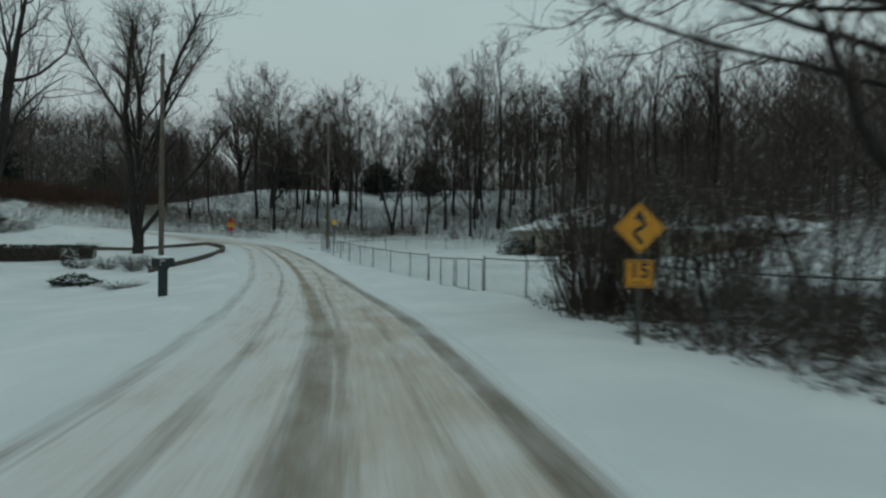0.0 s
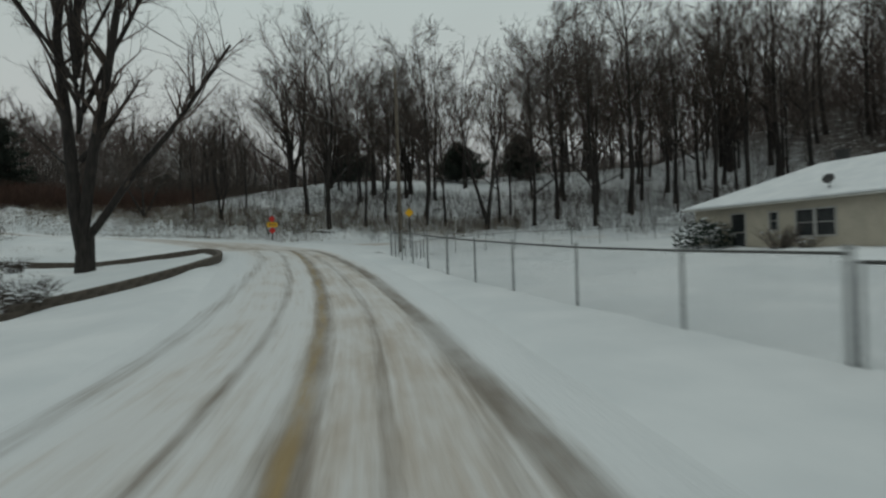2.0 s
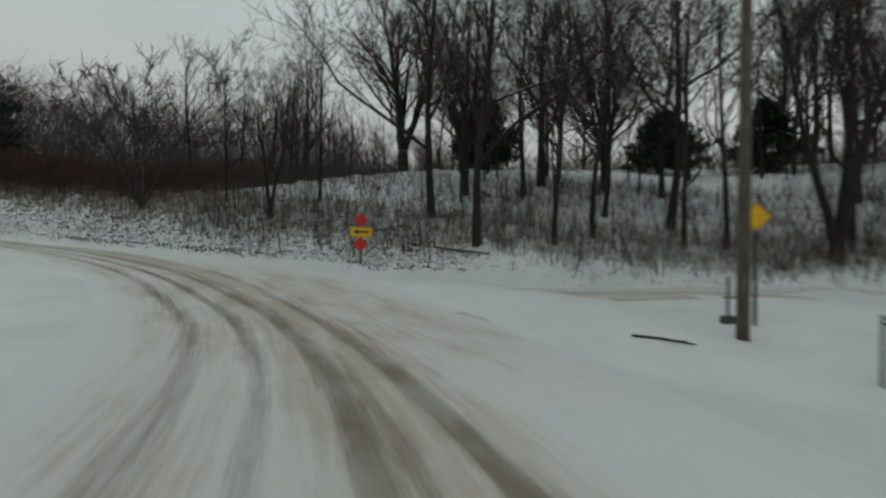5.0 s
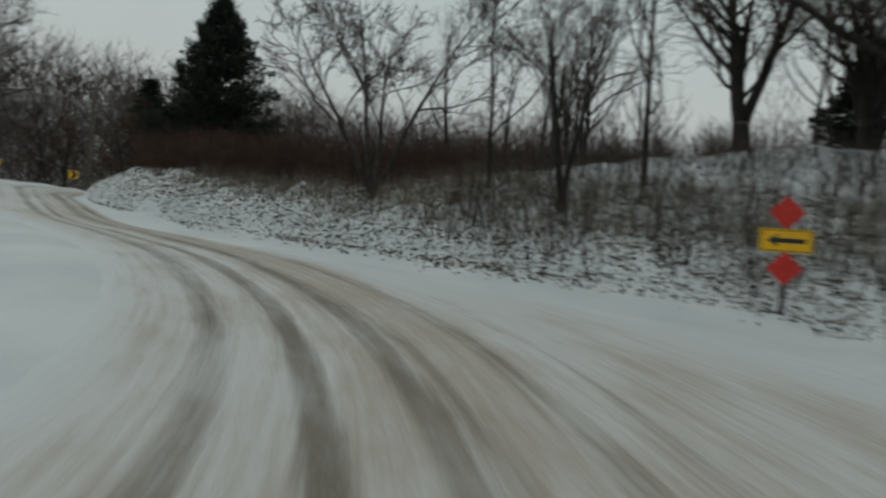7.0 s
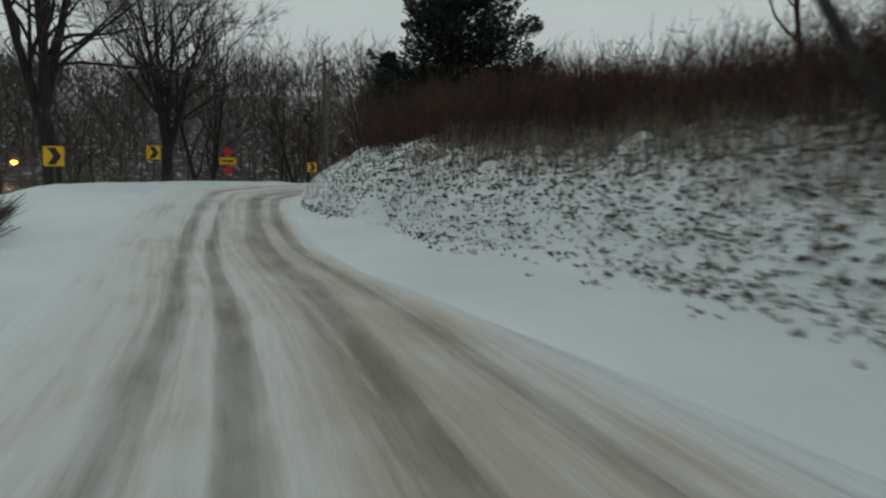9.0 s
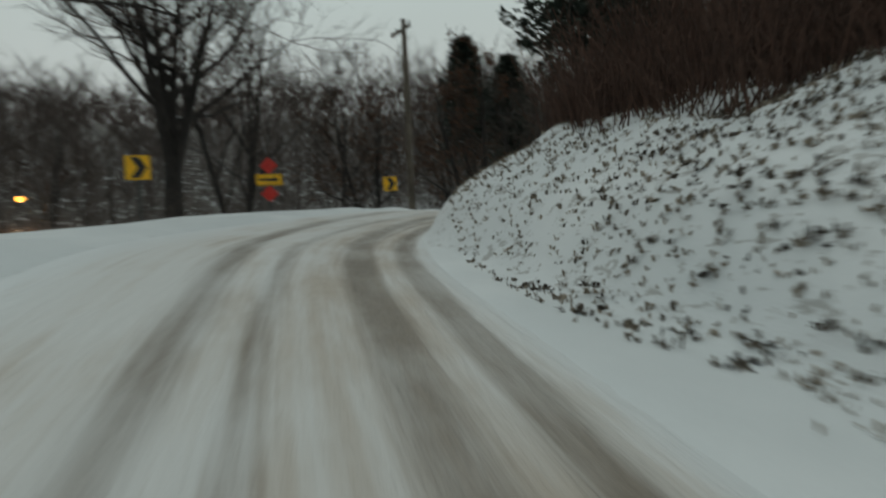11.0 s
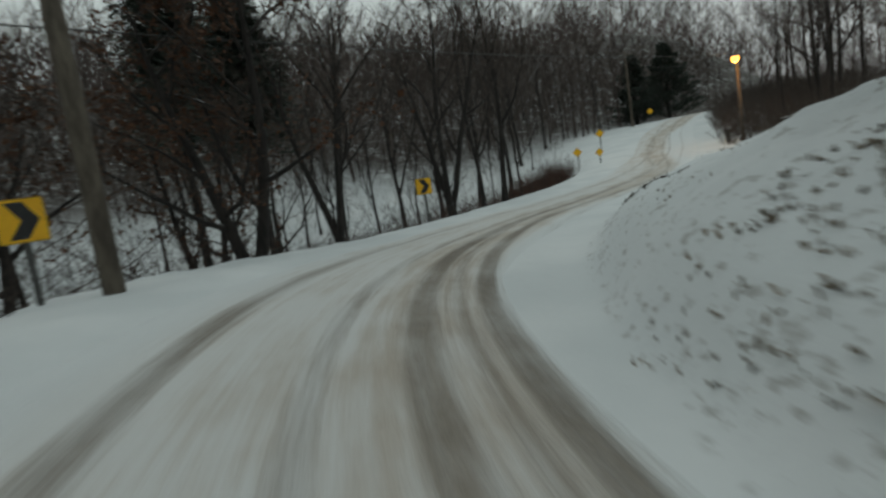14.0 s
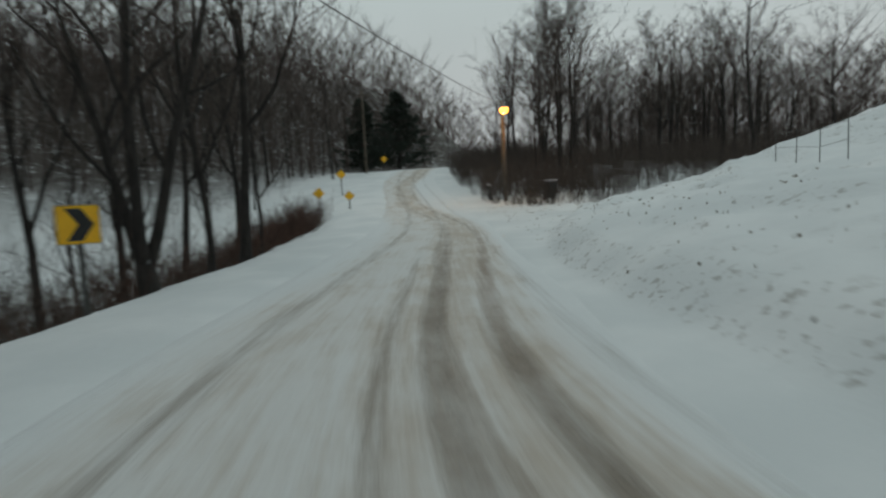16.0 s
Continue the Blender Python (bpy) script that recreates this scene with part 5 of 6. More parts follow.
house(58.0, 62.5, -24, 17.0, 9.0, "distant low house with a broad snowy roof among trees",
              ((3.0, 4.6, 0.8, 2.0), (11, 12.6, 0.8, 2.0)), ((3, 4.2, 1.0, 2.0),), z=1.6, rise=1.7)


def dish_antenna():
    thing = new("satellite_dish")
    bm = bmesh.new()
    bmesh.ops.create_uvsphere(bm, u_segments=20, v_segments=12, radius=0.5)
    bmesh.ops.delete(bm, geom=[v for v in bm.verts if v.co.z > -0.36], context="VERTS")
    bmesh.ops.translate(bm, verts=bm.verts, vec=(0, 0, 0.5))
    bmesh.ops.scale(bm, verts=bm.verts, vec=(1.05, 1.05, 1.0))
    bmesh.ops.rotate(bm, verts=bm.verts, matrix=Matrix.Rotation(radians(60), 3, "X"))
    bmesh.ops.translate(bm, verts=bm.verts, vec=(0, 0, 0.55))
    bmesh.ops.solidify(bm, geom=bm.faces[:], thickness=0.02)
    part("dish", bm, thing, "", LEAD)
    v, f = tube([(0, 0.05, 0.0), (0, 0.05, 0.55)], [0.03, 0.025], 8)
    part("mast", mesh_of("mast", v.tolist(), f, LEAD), thing)
    v, f = tube([(0, 0, 0.4), (0, -0.45, 0.62)], [0.015, 0.012], 6)
    part("arm", mesh_of("arm", v.tolist(), f, LEAD), thing)
    thing.matrix_world = pose(20.25, 44.6, 3.42, 0, 0, -60)
    return tagged(thing, "dark satellite dish on the snowy house roof", "satellite dish")


dish_antenna()


def shrub(x, y, tall, wide, stems, label, seed, material=TWIG, snow=0.0, name="shrub"):
    r = random.Random(seed)
    h = Heap()
    if tall < 1.4:
        sprays(h, r, np.zeros(3) - (0, 0, 0.1), tall, stems, wide)
    thing = new(name)
    if tall < 1.4:
        part("growth", h.mesh("growth", material), thing)
    else:
        for _ in range(stems):
            g = Heap()
            sprays(g, r, np.zeros(3) - (0, 0, 0.1), tall, 1, wide)
            part("stem", g.mesh("stem", material), thing)
    if snow:
        g = Heap()
        for _ in range(int(stems * snow)):
            a, k = r.uniform(0, 6.283), r.random() ** 0.5
            c = np.array([math.cos(a) * k * wide, math.sin(a) * k * wide, tall * r.uniform(0.35, 0.9) * (1 - 0.35 * k)])
            s = r.uniform(0.04, 0.11)
            g.add([c + (-s, -s * 0.6, 0), c + (s, -s * 0.5, 0.01), c + (s * 0.8, s, 0), c + (-s * 0.7, s * 0.8, 0.01), c + (0, 0, s * 0.45)],
                  [(0, 1, 4), (1, 2, 4), (2, 3, 4), (3, 0, 4), (3, 2, 1, 0)])
        part("snow_cover", g.mesh("snow_cover", ROOF_SNOW), thing, "loose snow")
    thing.matrix_world = pose(x, y, ground(x, y), 0, 0, r.uniform(0, 360))
    return tagged(thing, label, "shrub", "shrubs")


def evergreen_bush(x, y, tall, wide, label, seed, count=900):
    r = random.Random(seed)
    g, s = Heap(), Heap()
    for _ in range(count):
        a, b = r.uniform(0, 6.283), r.uniform(0.0, 1.5)
        rad = r.uniform(0.55, 1.0) * (0.85 + 0.15 * math.sin(a * 4 + seed))
        c = np.array([math.cos(a) * math.cos(b) * wide * rad, math.sin(a) * math.cos(b) * wide * rad, math.sin(b) * tall * rad])
        e = c * 1.12 + np.array([r.uniform(-0.2, 0.2), r.uniform(-0.2, 0.2), r.uniform(-0.1, 0.2)])
        n = np.array([r.uniform(-1, 1), r.uniform(-1, 1), r.uniform(-1, 1)]) * 0.07
        g.add([c - n, c + n, e], [(0, 1, 2)])
        if r.random() < 0.22 and b > 0.35:
            q = r.uniform(0.05, 0.13)
            c = c * 1.06
            s.add([c + (-q, -q, 0), c + (q, -q, 0.01), c + (q, q, 0), c + (-q, q, 0.01), c + (0, 0, q * 0.5)], [(0, 1, 4), (1, 2, 4), (2, 3, 4), (3, 0, 4), (3, 2, 1, 0)])
    thing = new("evergreen_bush")
    part("foliage", g.mesh("foliage", NEEDLE), thing)
    part("snow_cover", s.mesh("snow_cover", ROOF_SNOW), thing, "snow on the boughs")
    thing.matrix_world = pose(x, y, ground(x, y), 0, 0, 0)
    return tagged(thing, label, "bush", "shrubs")


evergreen_bush(17.7, 50.8, 1.55, 1.75, "snow-dusted evergreen bush at the house wall", 3, 1500)
shrub(19.0, 46.3, 1.3, 0.9, 150, "leafless grey shrub in front of the house windows", 61, snow=0.2)
shrub(19.3, 44.9, 0.8, 0.6, 70, "small leafless shrub beside the house wall", 62, snow=0.2)

# ---- chain-link fence ----
WIRE = plain("fence wire", (0.20, 0.21, 0.21), (0.30, 0.31, 0.31), 30, 0.5, 0.6)


def chain_fence(line, height, label, spacing=2.45, mesh_step=0.085, posts=None):
    thing = new("chain_link_fence")
    pts = spline([(*p, 0) for p in line], 0.05)[:, :2]
    cum = np.concatenate([[0], np.cumsum(np.linalg.norm(np.diff(pts, axis=0), axis=1))])
    n = max(1, round(cum[-1] / spacing))
    stops = [np.array([np.interp(cum[-1] * i / n, cum, pts[:, k]) for k in (0, 1)]) for i in range(n + 1)]
    if posts:
        stops = [pts[np.abs(pts[:, 1] - y).argmin()] for y in posts]
        n = len(stops) - 1
    zs = land([p[0] for p in stops], [p[1] for p in stops]) - 0.03
    for i, (p, z) in enumerate(zip(stops, zs)):
        big = i % 5 == 0
        rad = 0.038 if big else 0.028
        v, f = tube([(p[0], p[1], z - 0.3), (p[0], p[1], z + height + 0.03)], [rad, rad], 10)
        post = part("post", mesh_of("post", v.tolist(), f, GALV, True), thing)
        v, f = tube([(p[0], p[1], z + height + 0.03), (p[0], p[1], z + height + 0.06), (p[0], p[1], z + height + 0.085)], [rad * 1.2, rad * 1.15, rad * 0.35], 10)
        part("cap", mesh_of("cap", v.tolist(), f, GALV, True), post)
    for i in range(n):
        a, b = stops[i], stops[i + 1]
        za, zb = zs[i], zs[i + 1]
        v, f = tube([(*a, za + height - 0.01), (*b, zb + height - 0.01)], [0.02, 0.02], 8, False)
        part("rail", mesh_of("rail", v.tolist(), f, DARK_STEEL, True), thing)
        h = Heap()
        run = float(np.linalg.norm(b - a))
        tall = height - 0.06

        def at(u, w, a=a, b=b, za=za, zb=zb, run=run):
            k = u / run
            return np.array([a[0] + (b[0] - a[0]) * k, a[1] + (b[1] - a[1]) * k, za + (zb - za) * k + 0.03 + w])
        u = -tall
        while u < run:
            for way in (1, -1):
                u0, w0, u1, w1 = u, 0.0, u + tall, tall
                if u0 < 0:
                    w0, u0 = -u0, 0.0
                if u1 > run:
                    w1, u1 = tall - (u1 - run), run
                if way < 0:
                    w0, w1 = tall - w0, tall - w1
                if u1 > u0:
                    p, q = at(u0, w0), at(u1, w1)
                    s = np.array([0, 0, 0.0035])
                    h.add([p - s, p + s, q + s, q - s], [(0, 1, 2, 3)])
            u += mesh_step
        part("wire_mesh", h.mesh("wire_mesh", WIRE), thing, "woven wire")
    return tagged(thing, label, "fence", "fences")


chain_fence([(8.9, 6.5), (7.7, 11), (6.1, 16.5), (5.5, 19.03)], 1.17, "grey chain-link fence along the snowy yard")
chain_fence([(5.1, 22.4), (4.7, 25.1), (3.6, 30.7), (2.3, 35.3), (1.2, 40), (0.35, 44.1), (0.0, 47)], 1.17, "chain-link fence with steel posts along the road",
            posts=(25.15, 27.7, 30.55, 33.1, 35.25, 37.45, 39.6, 41.6, 43.5, 45.3, 47))
chain_fence([(0.0, 47.1), (1.0, 53), (1.9, 58)], 1.17, "chain-link fence that runs towards the utility pole")
chain_fence([(2.1, 58.3), (12, 61.5), (30, 64)], 1.17, "chain-link fence at the back of the yard", mesh_step=0.14)


def gate():
    """Two pipe-framed leaves with wire mesh that meet at a latch."""
    thing = new("double_gate")
    for ends, mid in ((((4.70, 25.05), (5.14, 22.05)), 0.5), (((5.17, 21.8), (5.49, 19.13)), 0.5)):
        a, b = np.array(ends[0]), np.array(ends[1])
        c = a + (b - a) * mid
        z0 = ground(*((a + b) / 2)) - 0.02
        leaf = new("leaf")
        leaf.parent = thing
        for name, p, q, z1, z2 in (("stile", a, a, 0.06, 1.15), ("stile", b, b, 0.06, 1.15), ("stile", c, c, 0.06, 1.15), ("bar", a, b, 1.15, 1.15), ("foot_bar", a, b, 0.03, 0.03)):
            rad = 0.022 if "bar" in name else 0.027
            v, f = tube([(*p, z0 + z1), (*q, z0 + z2)], [rad, rad], 8)
            part(name, mesh_of(name, v.tolist(), f, DARK_STEEL if name == "bar" else GALV, True), leaf)
        h, run, tall = Heap(), float(np.linalg.norm(b - a)), 1.0
        u = -tall
        while u < run:
            for way in (1, -1):
                u0, u1 = max(u, 0.0), min(u + tall, run)
                if u1 > u0:
                    w0, w1 = u0 - u, u1 - u
                    if way < 0:
                        w0, w1 = tall - w0, tall - w1
                    p, q = (np.array([*(a + (b - a) * k / run), z0 + 0.12 + w]) for k, w in ((u0, w0), (u1, w1)))
                    n = np.array([0, 0, 0.0035])
                    h.add([p - n, p + n, q + n, q - n], [(0, 1, 2, 3)])
            u += 0.085
        part("wire_mesh", h.mesh("wire_mesh", WIRE), leaf, "woven wire")
    part("latch", boxes((0.03, 0.28, 0.04, (5.155, 21.92, ground(5.15, 21.9) + 0.78)), bevel=0.005), thing, "", DARK_STEEL)
    return tagged(thing, "double steel pipe gate with wire mesh in the fence", "gate")


gate()

# ---- signs of the first stretch ----


def winding_sign():
    thing = new("warning_sign")
    post_of(thing, 2.35)
    main = plate("sign_plate", turned(rounded(0.61, 0.61, 0.04), 45), 2.0, thing, AMBER, 0.012)
    border(0.61, 0.61, 2.0, main, 0.012, 45)
    # winding arrow as a bent ribbon with a head
    path = [(0.02, -0.27), (0.01, -0.20), (-0.05, -0.15), (-0.09, -0.09), (-0.05, -0.03), (0.04, 0.01), (0.08, 0.06), (0.05, 0.11), (0.0, 0.15)]
    bm = bmesh.new()
    left, right = [], []
    p = np.array(path)
    g = np.gradient(p, axis=0)
    g /= np.linalg.norm(g, axis=1)[:, None]
    for (x, z), (gx, gz) in zip(p, g):
        left.append(bm.verts.new((x - gz * 0.036, -0.0165, 2.0 + z + gx * 0.036)))
        right.append(bm.verts.new((x + gz * 0.036, -0.0165, 2.0 + z - gx * 0.036)))
    for i in range(len(p) - 1):
        bm.faces.new((left[i], left[i + 1], right[i + 1], right[i]))
    head = [bm.verts.new(v) for v in ((-0.10, -0.0165, 2.14), (0.09, -0.0165, 2.15), (-0.01, -0.0165, 2.31))]
    bm.faces.new(head)
    part("winding_arrow", bm, main, "black winding arrow", BLACK)
    low = plate("speed_plate", rounded(0.457, 0.457, 0.03), 1.25, thing, AMBER, 0.012)
    border(0.457, 0.457, 1.25, low, 0.012)
    txt = bpy.data.curves.new("numerals", "FONT")
    txt.body, txt.size, txt.align_x, txt.align_y, txt.extrude, txt.offset = "15", 0.34, "CENTER", "CENTER", 0.001, 0.006
    ob = new("numerals", txt)
    dep = bpy.context.evaluated_depsgraph_get()
    me = bpy.data.meshes.new_from_object(ob.evaluated_get(dep))
    bpy.data.objects.remove(ob)
    me.materials.clear()
    me.materials.append(BLACK)
    n = new("numerals", me)
    n.parent = low
    n.matrix_local = pose(0, -0.018, 1.29, 90, 0, 0)
    txt2 = bpy.data.curves.new("unit", "FONT")
    txt2.body, txt2.size, txt2.align_x, txt2.align_y, txt2.extrude = "M.P.H.", 0.075, "CENTER", "CENTER", 0.001
    ob = new("unit", txt2)
    dep = bpy.context.evaluated_depsgraph_get()
    me = bpy.data.meshes.new_from_object(ob.evaluated_get(dep))
    bpy.data.objects.remove(ob)
    me.materials.clear()
    me.materials.append(BLACK)
    n = new("unit", me)
    n.parent = low
    n.matrix_local = pose(0, -0.018, 1.10, 90, 0, 0)
    thing.matrix_world = pose(5.1, 8.5, ground(5.1, 8.5) - 0.08, 0, 0, -14)
    return tagged(thing, "yellow winding road sign over a 15 mph plate", "road sign")


winding_sign()


def small_sign(x, y, height, label, size=0.6, face=180):
    thing = new("warning_sign")
    post_of(thing, height + size * 0.6)
    main = plate("sign_plate", turned(rounded(size, size, 0.04), 45), height, thing, YELLOW, 0.012)
    border(size, size, height, main, 0.012, 45)
    stand(thing, x, y, face)
    return tagged(thing, label, "road sign", "small yellow signs")


small_sign(1.3, 61.5, 2.6, "small yellow diamond sign at the foot of the hill", 0.5, 190)
small_sign(-56.9, 127.0, 0.9, "small yellow sign at the edge of the valley road", 0.5, 170)
small_sign(-59.5, 130.0, 1.6, "yellow diamond warning sign beside the valley road", 0.6, 170)
small_sign(-58.8, 137.0, 1.8, "yellow warning sign on the far roadside", 0.6, 170)
small_sign(-56.5, 158.0, 1.5, "distant yellow warning sign by the road", 0.6, 170)

# ---- mailbox, hedge and garden edge ----
DARK_PLASTIC = plain("dark green plastic", (0.010, 0.014, 0.015), (0.022, 0.028, 0.030), 7, 0.7)
BLOCK = plain("brown landscape timber", (0.06, 0.048, 0.038), (0.125, 0.10, 0.08), 6, 0.9, height=0.01)


def mailbox(x, y, turn, label, scale=1.0):
    thing = new("mailbox")
    part("post", boxes((0.24, 0.22, 1.25, (0, 0, 0.4)), (0.30, 0.26, 0.08, (0, 0, 0.98)), bevel=0.015), thing, "", DARK_PLASTIC)
    bm = bmesh.new()
    prof = [(-0.15, 1.02), (0.15, 1.02), (0.15, 1.22)] + [(0.15 * math.cos(a), 1.22 + 0.13 * math.sin(a)) for a in np.linspace(0.2, math.pi - 0.2, 8)] + [(-0.15, 1.22)]
    f0 = [bm.verts.new((-0.33, q, z)) for q, z in prof]
    f1 = [bm.verts.new((0.33, q, z)) for q, z in prof]
    bm.faces.new(f0[::-1])
    bm.faces.new(f1)
    for i in range(len(prof)):
        j = (i + 1) % len(prof)
        bm.faces.new((f0[i], f0[j], f1[j], f1[i]))
    bmesh.ops.recalc_face_normals(bm, faces=bm.faces)
    b = part("box", bm, thing, "", DARK_PLASTIC)
    part("door", boxes((0.02, 0.27, 0.26, (0.34, 0, 1.17)), bevel=0.008), b, "", DARK_PLASTIC)
    part("flag", boxes((0.16, 0.012, 0.05, (0.08, -0.165, 1.24)), (0.02, 0.012, 0.2, (0.0, -0.165, 1.17)), bevel=0.002), b, "", TRIM)
    bm = bmesh.new()
    bmesh.ops.create_uvsphere(bm, u_segments=14, v_segments=8, radius=1.0)
    bmesh.ops.scale(bm, verts=bm.verts, vec=(0.36, 0.17, 0.07))
    bmesh.ops.translate(bm, verts=bm.verts, vec=(0, 0, 1.35))
    part("snow_cap", bm, thing, "cap of snow", ROOF_SNOW)
    thing.matrix_world = pose(x, y, ground(x, y), 0, 0, turn) @ Matrix.Diagonal((scale, scale, scale, 1))
    return tagged(thing, label, "mailbox", "mailboxes")


mailbox(-5.4, 21.5, -15, "dark plastic mailbox with a cap of snow on post")
mailbox(-47.2, 128.1, 40, "snow-capped mailbox at the mouth of the driveway", 0.8)


def hedge():
    r = random.Random(8)
    h = Heap()
    for _ in range(5200):
        c = np.array([r.uniform(-3.4, 3.4), r.uniform(-0.9, 0.9), r.uniform(0.05, 1.0)])
        if abs(c[0]) < 3 and abs(c[1]) < 0.6 and c[2] < 0.8:
            continue
        n = np.array([r.uniform(-1, 1), r.uniform(-1, 1), r.uniform(-1, 1)]) * 0.05
        e = c + np.array([r.uniform(-0.15, 0.15), r.uniform(-0.15, 0.15), r.uniform(-0.02, 0.14)])
        h.add([c - n, c + n, e], [(0, 1, 2)])
    core = boxes((6.4, 1.3, 0.85, (0, 0, 0.42)), bevel=0.1)
    thing = new("hedge")
    part("foliage", h.mesh("foliage", plain("dark hedge leaves", (0.012, 0.014, 0.010), (0.040, 0.040, 0.030), 6, 0.9)), thing)
    part("inner_growth", core, thing, "", TWIG)
    thing.matrix_world = pose(-18.2, 41.8, ground(-18.2, 41.8) - 0.05, 0, 0, 20)
    return tagged(thing, "dark clipped hedge in the snowy garden", "hedge")


hedge()
for i, (x, y, t, w, lab) in enumerate(((-12.4, 37.0, 0.9, 0.8, "bare snowy shrub near the utility pole"), (-10.6, 36.0, 1.0, 0.8, "bare twiggy shrub beside the utility pole"),
                                       (-9.2, 35.0, 0.9, 0.7, "low bare shrub at the garden corner"), (-13.8, 36.8, 0.8, 0.8, "bare shrub dusted with snow in garden"),
                                       (-15.0, 38.6, 1.5, 0.6, "upright bare shrub at the end of hedge"), (-11.4, 38.6, 1.1, 0.8, "bare shrub in the garden bed"),
                                       (-8.7, 27.9, 0.5, 0.9, "low snow-laden shrub near the mailbox"), (-17.2, 47.5, 0.9, 0.7, "round bare shrub behind the garden tree"))):
    shrub(x, y, t, w, 110, lab, 70 + i, snow=0.5)
evergreen_bush(-11.4, 30.0, 0.4, 1.1, "low spreading evergreen bush with snow on it", 5, 900)


def garden_wall():
    """Low edging of dark timbers that bends round the garden corner, piece by piece."""
    thing = new("garden_wall")
    line = spline([(-9.3, 34.2, 0), (-7.6, 37.2, 0), (-6.7, 40.6, 0), (-6.9, 43.5, 0), (-7.9, 46.2, 0), (-9.6, 48.6, 0), (-12.4, 50.0, 0), (-16.5, 50.8, 0), (-20.5, 51.0, 0)], 0.6)
    z = land(line[:, 0], line[:, 1], False)
    for i in range(len(line) - 1):
        for course in range(2):
            a, b = line[i, :2], line[i + 1, :2]
            if course:
                a, b = (a + b) / 2, b + (b - a) / 2
            ang = math.atan2(b[1] - a[1], b[0] - a[0])
            c = (a + b) / 2
            bm = boxes((float(np.linalg.norm(b - a)) - 0.006, 0.2, 0.155, (0, 0, 0)), bevel=0.012)
            p = part("timber", bm, thing, "", BLOCK)
            z0, z1 = (z[i], z[i + 1]) if not course else ((z[i] + z[i + 1]) / 2, (z[i + 1] + z[min(i + 2, len(z) - 1)]) / 2)
            p.matrix_local = pose(c[0], c[1], (z0 + z1) / 2 + 0.03 + 0.157 * course, 0, -math.degrees(math.atan2(z1 - z0, 0.6)), math.degrees(ang))
    return tagged(thing, "low dark timber edging round the snowy garden corner", "garden wall")


garden_wall()

# thicket round the winding road sign
for i, (x, y, t, w, n) in enumerate(((6.3, 12.6, 4.6, 1.8, 170), (7.4, 11.2, 4.0, 1.6, 110), (7.2, 14.2, 4.2, 1.6, 120), (8.6, 9.6, 3.0, 1.4, 70), (6.6, 8.2, 1.5, 1.2, 60),
                                      (7.8, 7.4, 1.6, 1.2, 60), (9.6, 12.4, 4.4, 1.8, 80), (10.4, 10.0, 4.2, 1.6, 80), (6.2, 6.4, 1.0, 0.9, 50), (8.8, 14.8, 4.6, 1.7, 80), (11.0, 13.6, 5.0, 1.8, 80))):
    shrub(x, y, t, w, n, "dense leafless bush in the thicket beside the sign", 90 + i)

# fallen wood
for x0, y0, x1, y1, rad, lab in ((-1.85, 60.26, -0.6, 59.95, 0.035, "dark fallen branch lying on the snow at the junction"), (-8.4, 72.2, -5.1, 71.1, 0.055, "snowy fallen log on the hillside"),
                                 (-6.1, 82.6, -3.9, 78.4, 0.06, "dark fallen trunk across the brush below the crest"), (-10.4, 73.5, -8.6, 74.1, 0.03, "thin fallen branch among dead stalks on hillside"),
                                 (-5.3, 73.0, -3.8, 77.6, 0.05, "dark fallen bough leaning up the snowy hillside"), (-7.6, 75.0, -6.6, 76.2, 0.035, "broken branch on the snow beside a trunk")):
    v, f = tube([(x0, y0, ground(x0, y0) + rad), ((x0 + x1) / 2, (y0 + y1) / 2 + 0.1, ground((x0 + x1) / 2, (y0 + y1) / 2) + rad * 1.4), (x1, y1, ground(x1, y1) + rad)], [rad, rad * 0.9, rad * 0.5], 8)
    g = new("fallen_branch")
    part("stem", mesh_of("stem", v.tolist(), f, BARK, True), g)
    v, f = tube([((x0 + x1) / 2, (y0 + y1) / 2, ground((x0 + x1) / 2, (y0 + y1) / 2) + rad), (x1 - 0.3, y1 - 0.4, ground(x1 - 0.3, y1 - 0.4) + 0.25)], [rad * 0.5, 0.01], 6)
    part("side_shoot", mesh_of("side_shoot", v.tolist(), f, BARK, True), g)
    tagged(g, lab, "branch")


def marker_post(x, y):
    thing = new("marker_post")
    part("post", boxes((0.07, 0.07, 1.25, (0, 0, 0.5)), bevel=0.008), thing, "", GALV)
    part("crosspiece", boxes((0.36, 0.03, 0.06, (0, -0.05, 0.62)), bevel=0.004), thing, "", GALV)
    part("footing", boxes((0.3, 0.22, 0.2, (0, 0, 0.08)), bevel=0.03), thing, "", DARK_STEEL)
    thing.matrix_world = pose(x, y, ground(x, y), 0, 0, 20)
    return tagged(thing, "short grey marker post beside the utility pole", "post")


marker_post(0.75, 61.7)

# ---- lamps, wires, bin ----
GLOW = bpy.data.materials.new("lit sodium lens")
GLOW.use_nodes = True
gb = GLOW.node_tree.nodes["Principled BSDF"]
gb.inputs["Base Color"].default_value = (1, 0.55, 0.15, 1)
gb.inputs["Emission Color"].default_value = (1, 0.40, 0.05, 1)
gb.inputs["Emission Strength"].default_value = 5.0


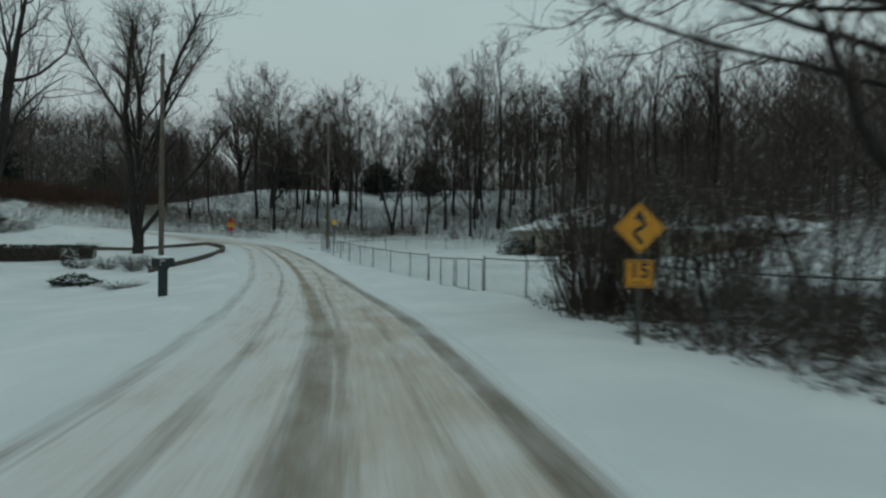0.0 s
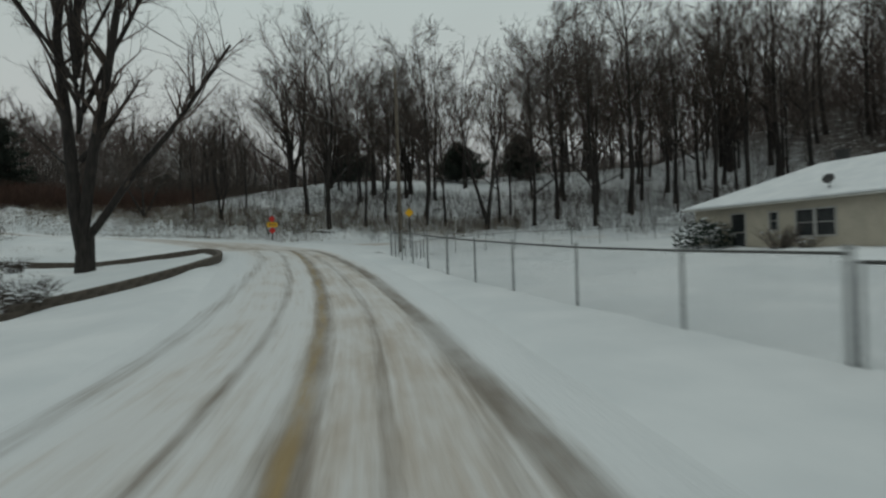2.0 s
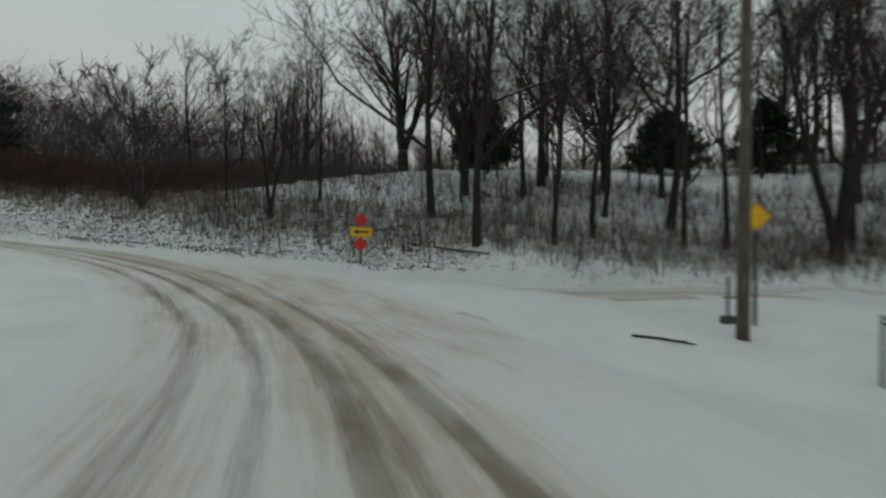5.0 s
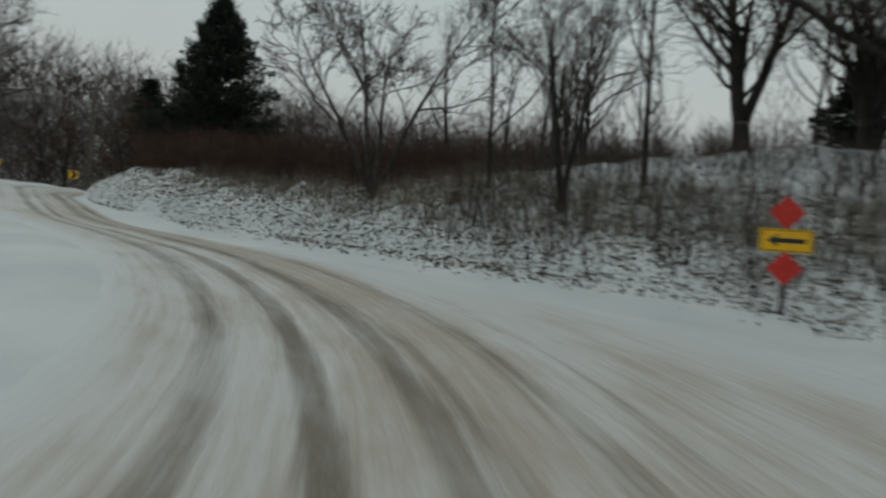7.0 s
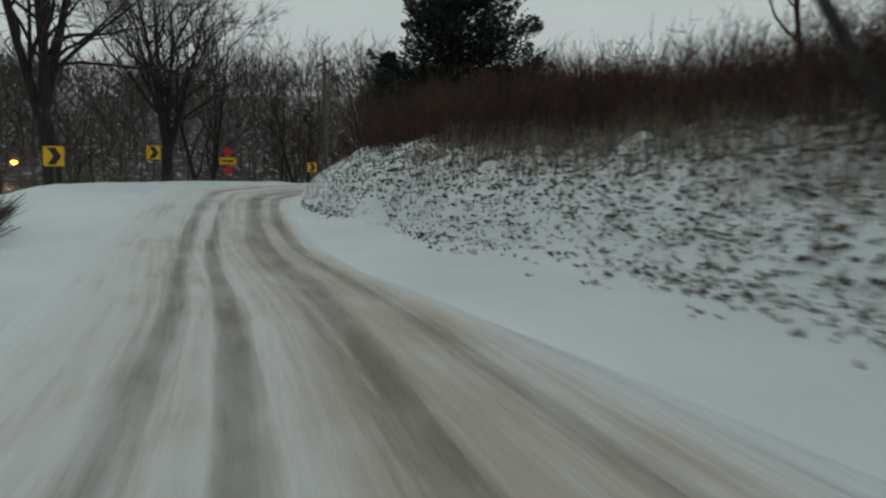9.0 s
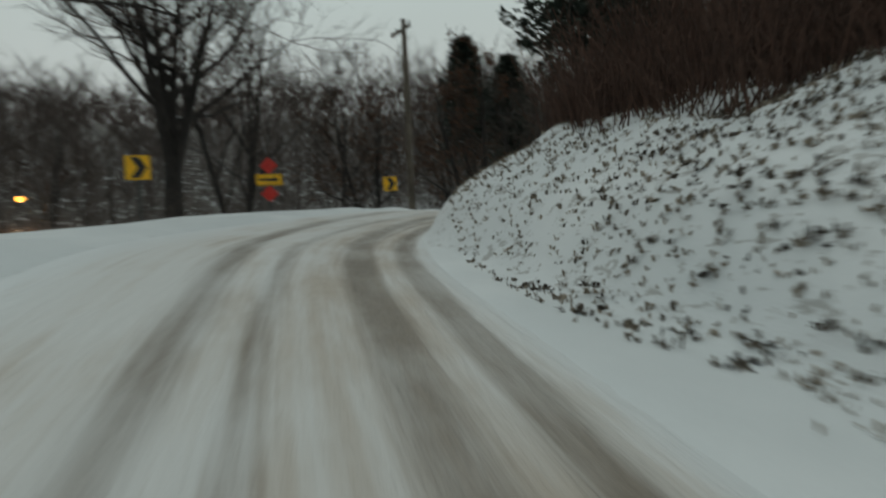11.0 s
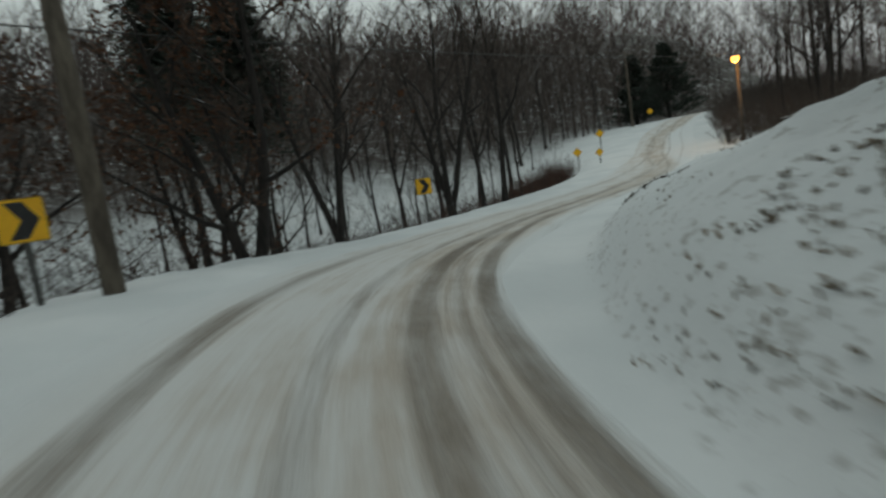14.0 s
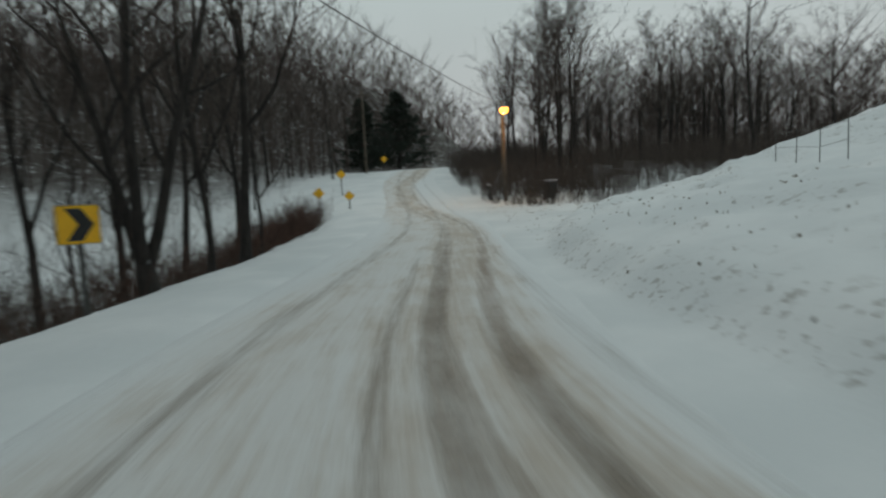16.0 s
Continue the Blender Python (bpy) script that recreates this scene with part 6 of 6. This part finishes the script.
def street_lamp(x, y, z, turn, label, power):
    """A cobra-head lamp on its arm; z is the height of the lens."""
    thing = new("street_lamp")
    v, f = tube([(0, 1.5, -0.25), (0, 0.9, 0.12), (0, 0.25, 0.16)], [0.03, 0.03, 0.03], 8)
    part("arm", mesh_of("arm", v.tolist(), f, GALV, True), thing)
    bm = bmesh.new()
    bmesh.ops.create_uvsphere(bm, u_segments=14, v_segments=8, radius=1)
    bmesh.ops.scale(bm, verts=bm.verts, vec=(0.16, 0.36, 0.11))
    bmesh.ops.translate(bm, verts=bm.verts, vec=(0, 0, 0.15))
    part("housing", bm, thing, "", GALV)
    bm = bmesh.new()
    bmesh.ops.create_uvsphere(bm, u_segments=14, v_segments=8, radius=1)
    # wider than the housing: the lamp's bloom is built into this shape
    bmesh.ops.scale(bm, verts=bm.verts, vec=(0.28, 0.34, 0.24))
    part("lens", bm, thing, "glowing orange lens enlarged to show its bloom", GLOW)
    thing.matrix_world = pose(x, y, z, 0, 0, turn)
    lamp = new("lamp_light", bpy.data.lights.new("lamp_light", "POINT"))
    lamp.data.energy, lamp.data.color, lamp.data.shadow_soft_size = power, (1.0, 0.50, 0.12), 0.15
    lamp.location = (x, y, z - 0.3)
    return tagged(thing, label, "street lamp", "street lamps")


street_lamp(-46.3, 126.0, 12.7, 0, "lit orange street lamp on a wooden pole", 170)
utility_pole(-94.2, 68.6, 3.6, "distant wooden pole with a street lamp", 0.12)
street_lamp(-94.2, 67.0, 9.7, 0, "distant lit orange street lamp in the woods", 200)


def wire(a, b, sag, label, rad=0.014):
    k = np.linspace(0, 1, 24)
    p = [(a[0] + (b[0] - a[0]) * t, a[1] + (b[1] - a[1]) * t, a[2] + (b[2] - a[2]) * t - sag * 4 * t * (1 - t)) for t in k]
    v, f = tube(p, [rad] * 24, 5)
    tagged(new("power_line", mesh_of("power_line", v.tolist(), f, LEAD, True)), label, "cable", "power lines")


wire((-59.3, 82.7, 11.3), (-46.2, 127.5, 13.3), 0.5, "black power line strung between wooden poles", 0.018)
wire((-46.2, 127.5, 13.3), (-58.5, 156, 19.0), 1.0, "thin power line above the far road", 0.018)
wire((0.6, 60.5, 9.2), (-7.8, 30.7, 8.0), 1.0, "thin cable between two wooden poles", 0.014)


def rubbish_bin(x, y):
    thing = new("wheelie_bin")
    bm = bmesh.new()
    box(bm, 0.58, 0.6, 0.9, (0, 0, 0.55), bevel=0.03)
    for v in bm.verts:
        k = 0.82 + 0.18 * (v.co.z - 0.1) / 0.9
        v.co.x *= k
        v.co.y *= k
    part("body", bm, thing, "", DARK_PLASTIC)
    part("lid", boxes((0.64, 0.68, 0.08, (0, 0, 1.04)), bevel=0.03), thing, "", DARK_PLASTIC)
    part("snow_cap", boxes((0.6, 0.62, 0.09, (0, 0, 1.12)), bevel=0.04), thing, "cap of snow", ROOF_SNOW)
    for s in (-1, 1):
        bm = bmesh.new()
        bmesh.ops.create_cone(bm, cap_ends=True, segments=14, radius1=0.11, radius2=0.11, depth=0.05, matrix=Matrix.Translation((s * 0.26, 0.28, 0.11)) @ Matrix.Rotation(radians(90), 4, "Y"))
        part("wheel", bm, thing, "", BLACK)
    thing.matrix_world = pose(x, y, ground(x, y), 0, 0, 25) @ Matrix.Diagonal((1.15, 1.15, 1.15, 1))
    return tagged(thing, "dark green wheeled bin with snow on its lid", "bin")


rubbish_bin(-43.3, 126.4)


def field_fence():
    """Thin stakes with two wires on the crest of the slope."""
    thing = new("field_fence")
    spots = [(-42.2 + 0.3 * k, 99.6 + 1.4 * k) for k in range(1, 5)]
    tops = []
    for i, (x, y) in enumerate(spots):
        z = ground(x, y)
        v, f = tube([(x, y, z - 0.3), (x + 0.02 * (i % 3), y, z + 0.95)], [0.013, 0.011], 7)
        part("stake", mesh_of("stake", v.tolist(), f, DARK_STEEL), thing)
        tops.append((x, y, z))
    for h in (0.45, 0.88):
        v, f = tube([(x, y, z + h) for x, y, z in tops], [0.006] * len(tops), 4)
        part("wire", mesh_of("wire", v.tolist(), f, DARK_STEEL), thing)
    return tagged(thing, "thin stake and wire fence on the snowy slope", "fence")


field_fence()

for i, (x, y, t, w) in enumerate(((-32.5, 65.7, 0.8, 0.6), (-33.6, 65.6, 0.95, 0.7), (-34.6, 65.9, 0.8, 0.6), (-31.6, 65.2, 0.65, 0.55))):
    shrub(x, y, t, w, 260, "low rust-brown bush at the edge of the road bank", 131 + i, BRUSH)
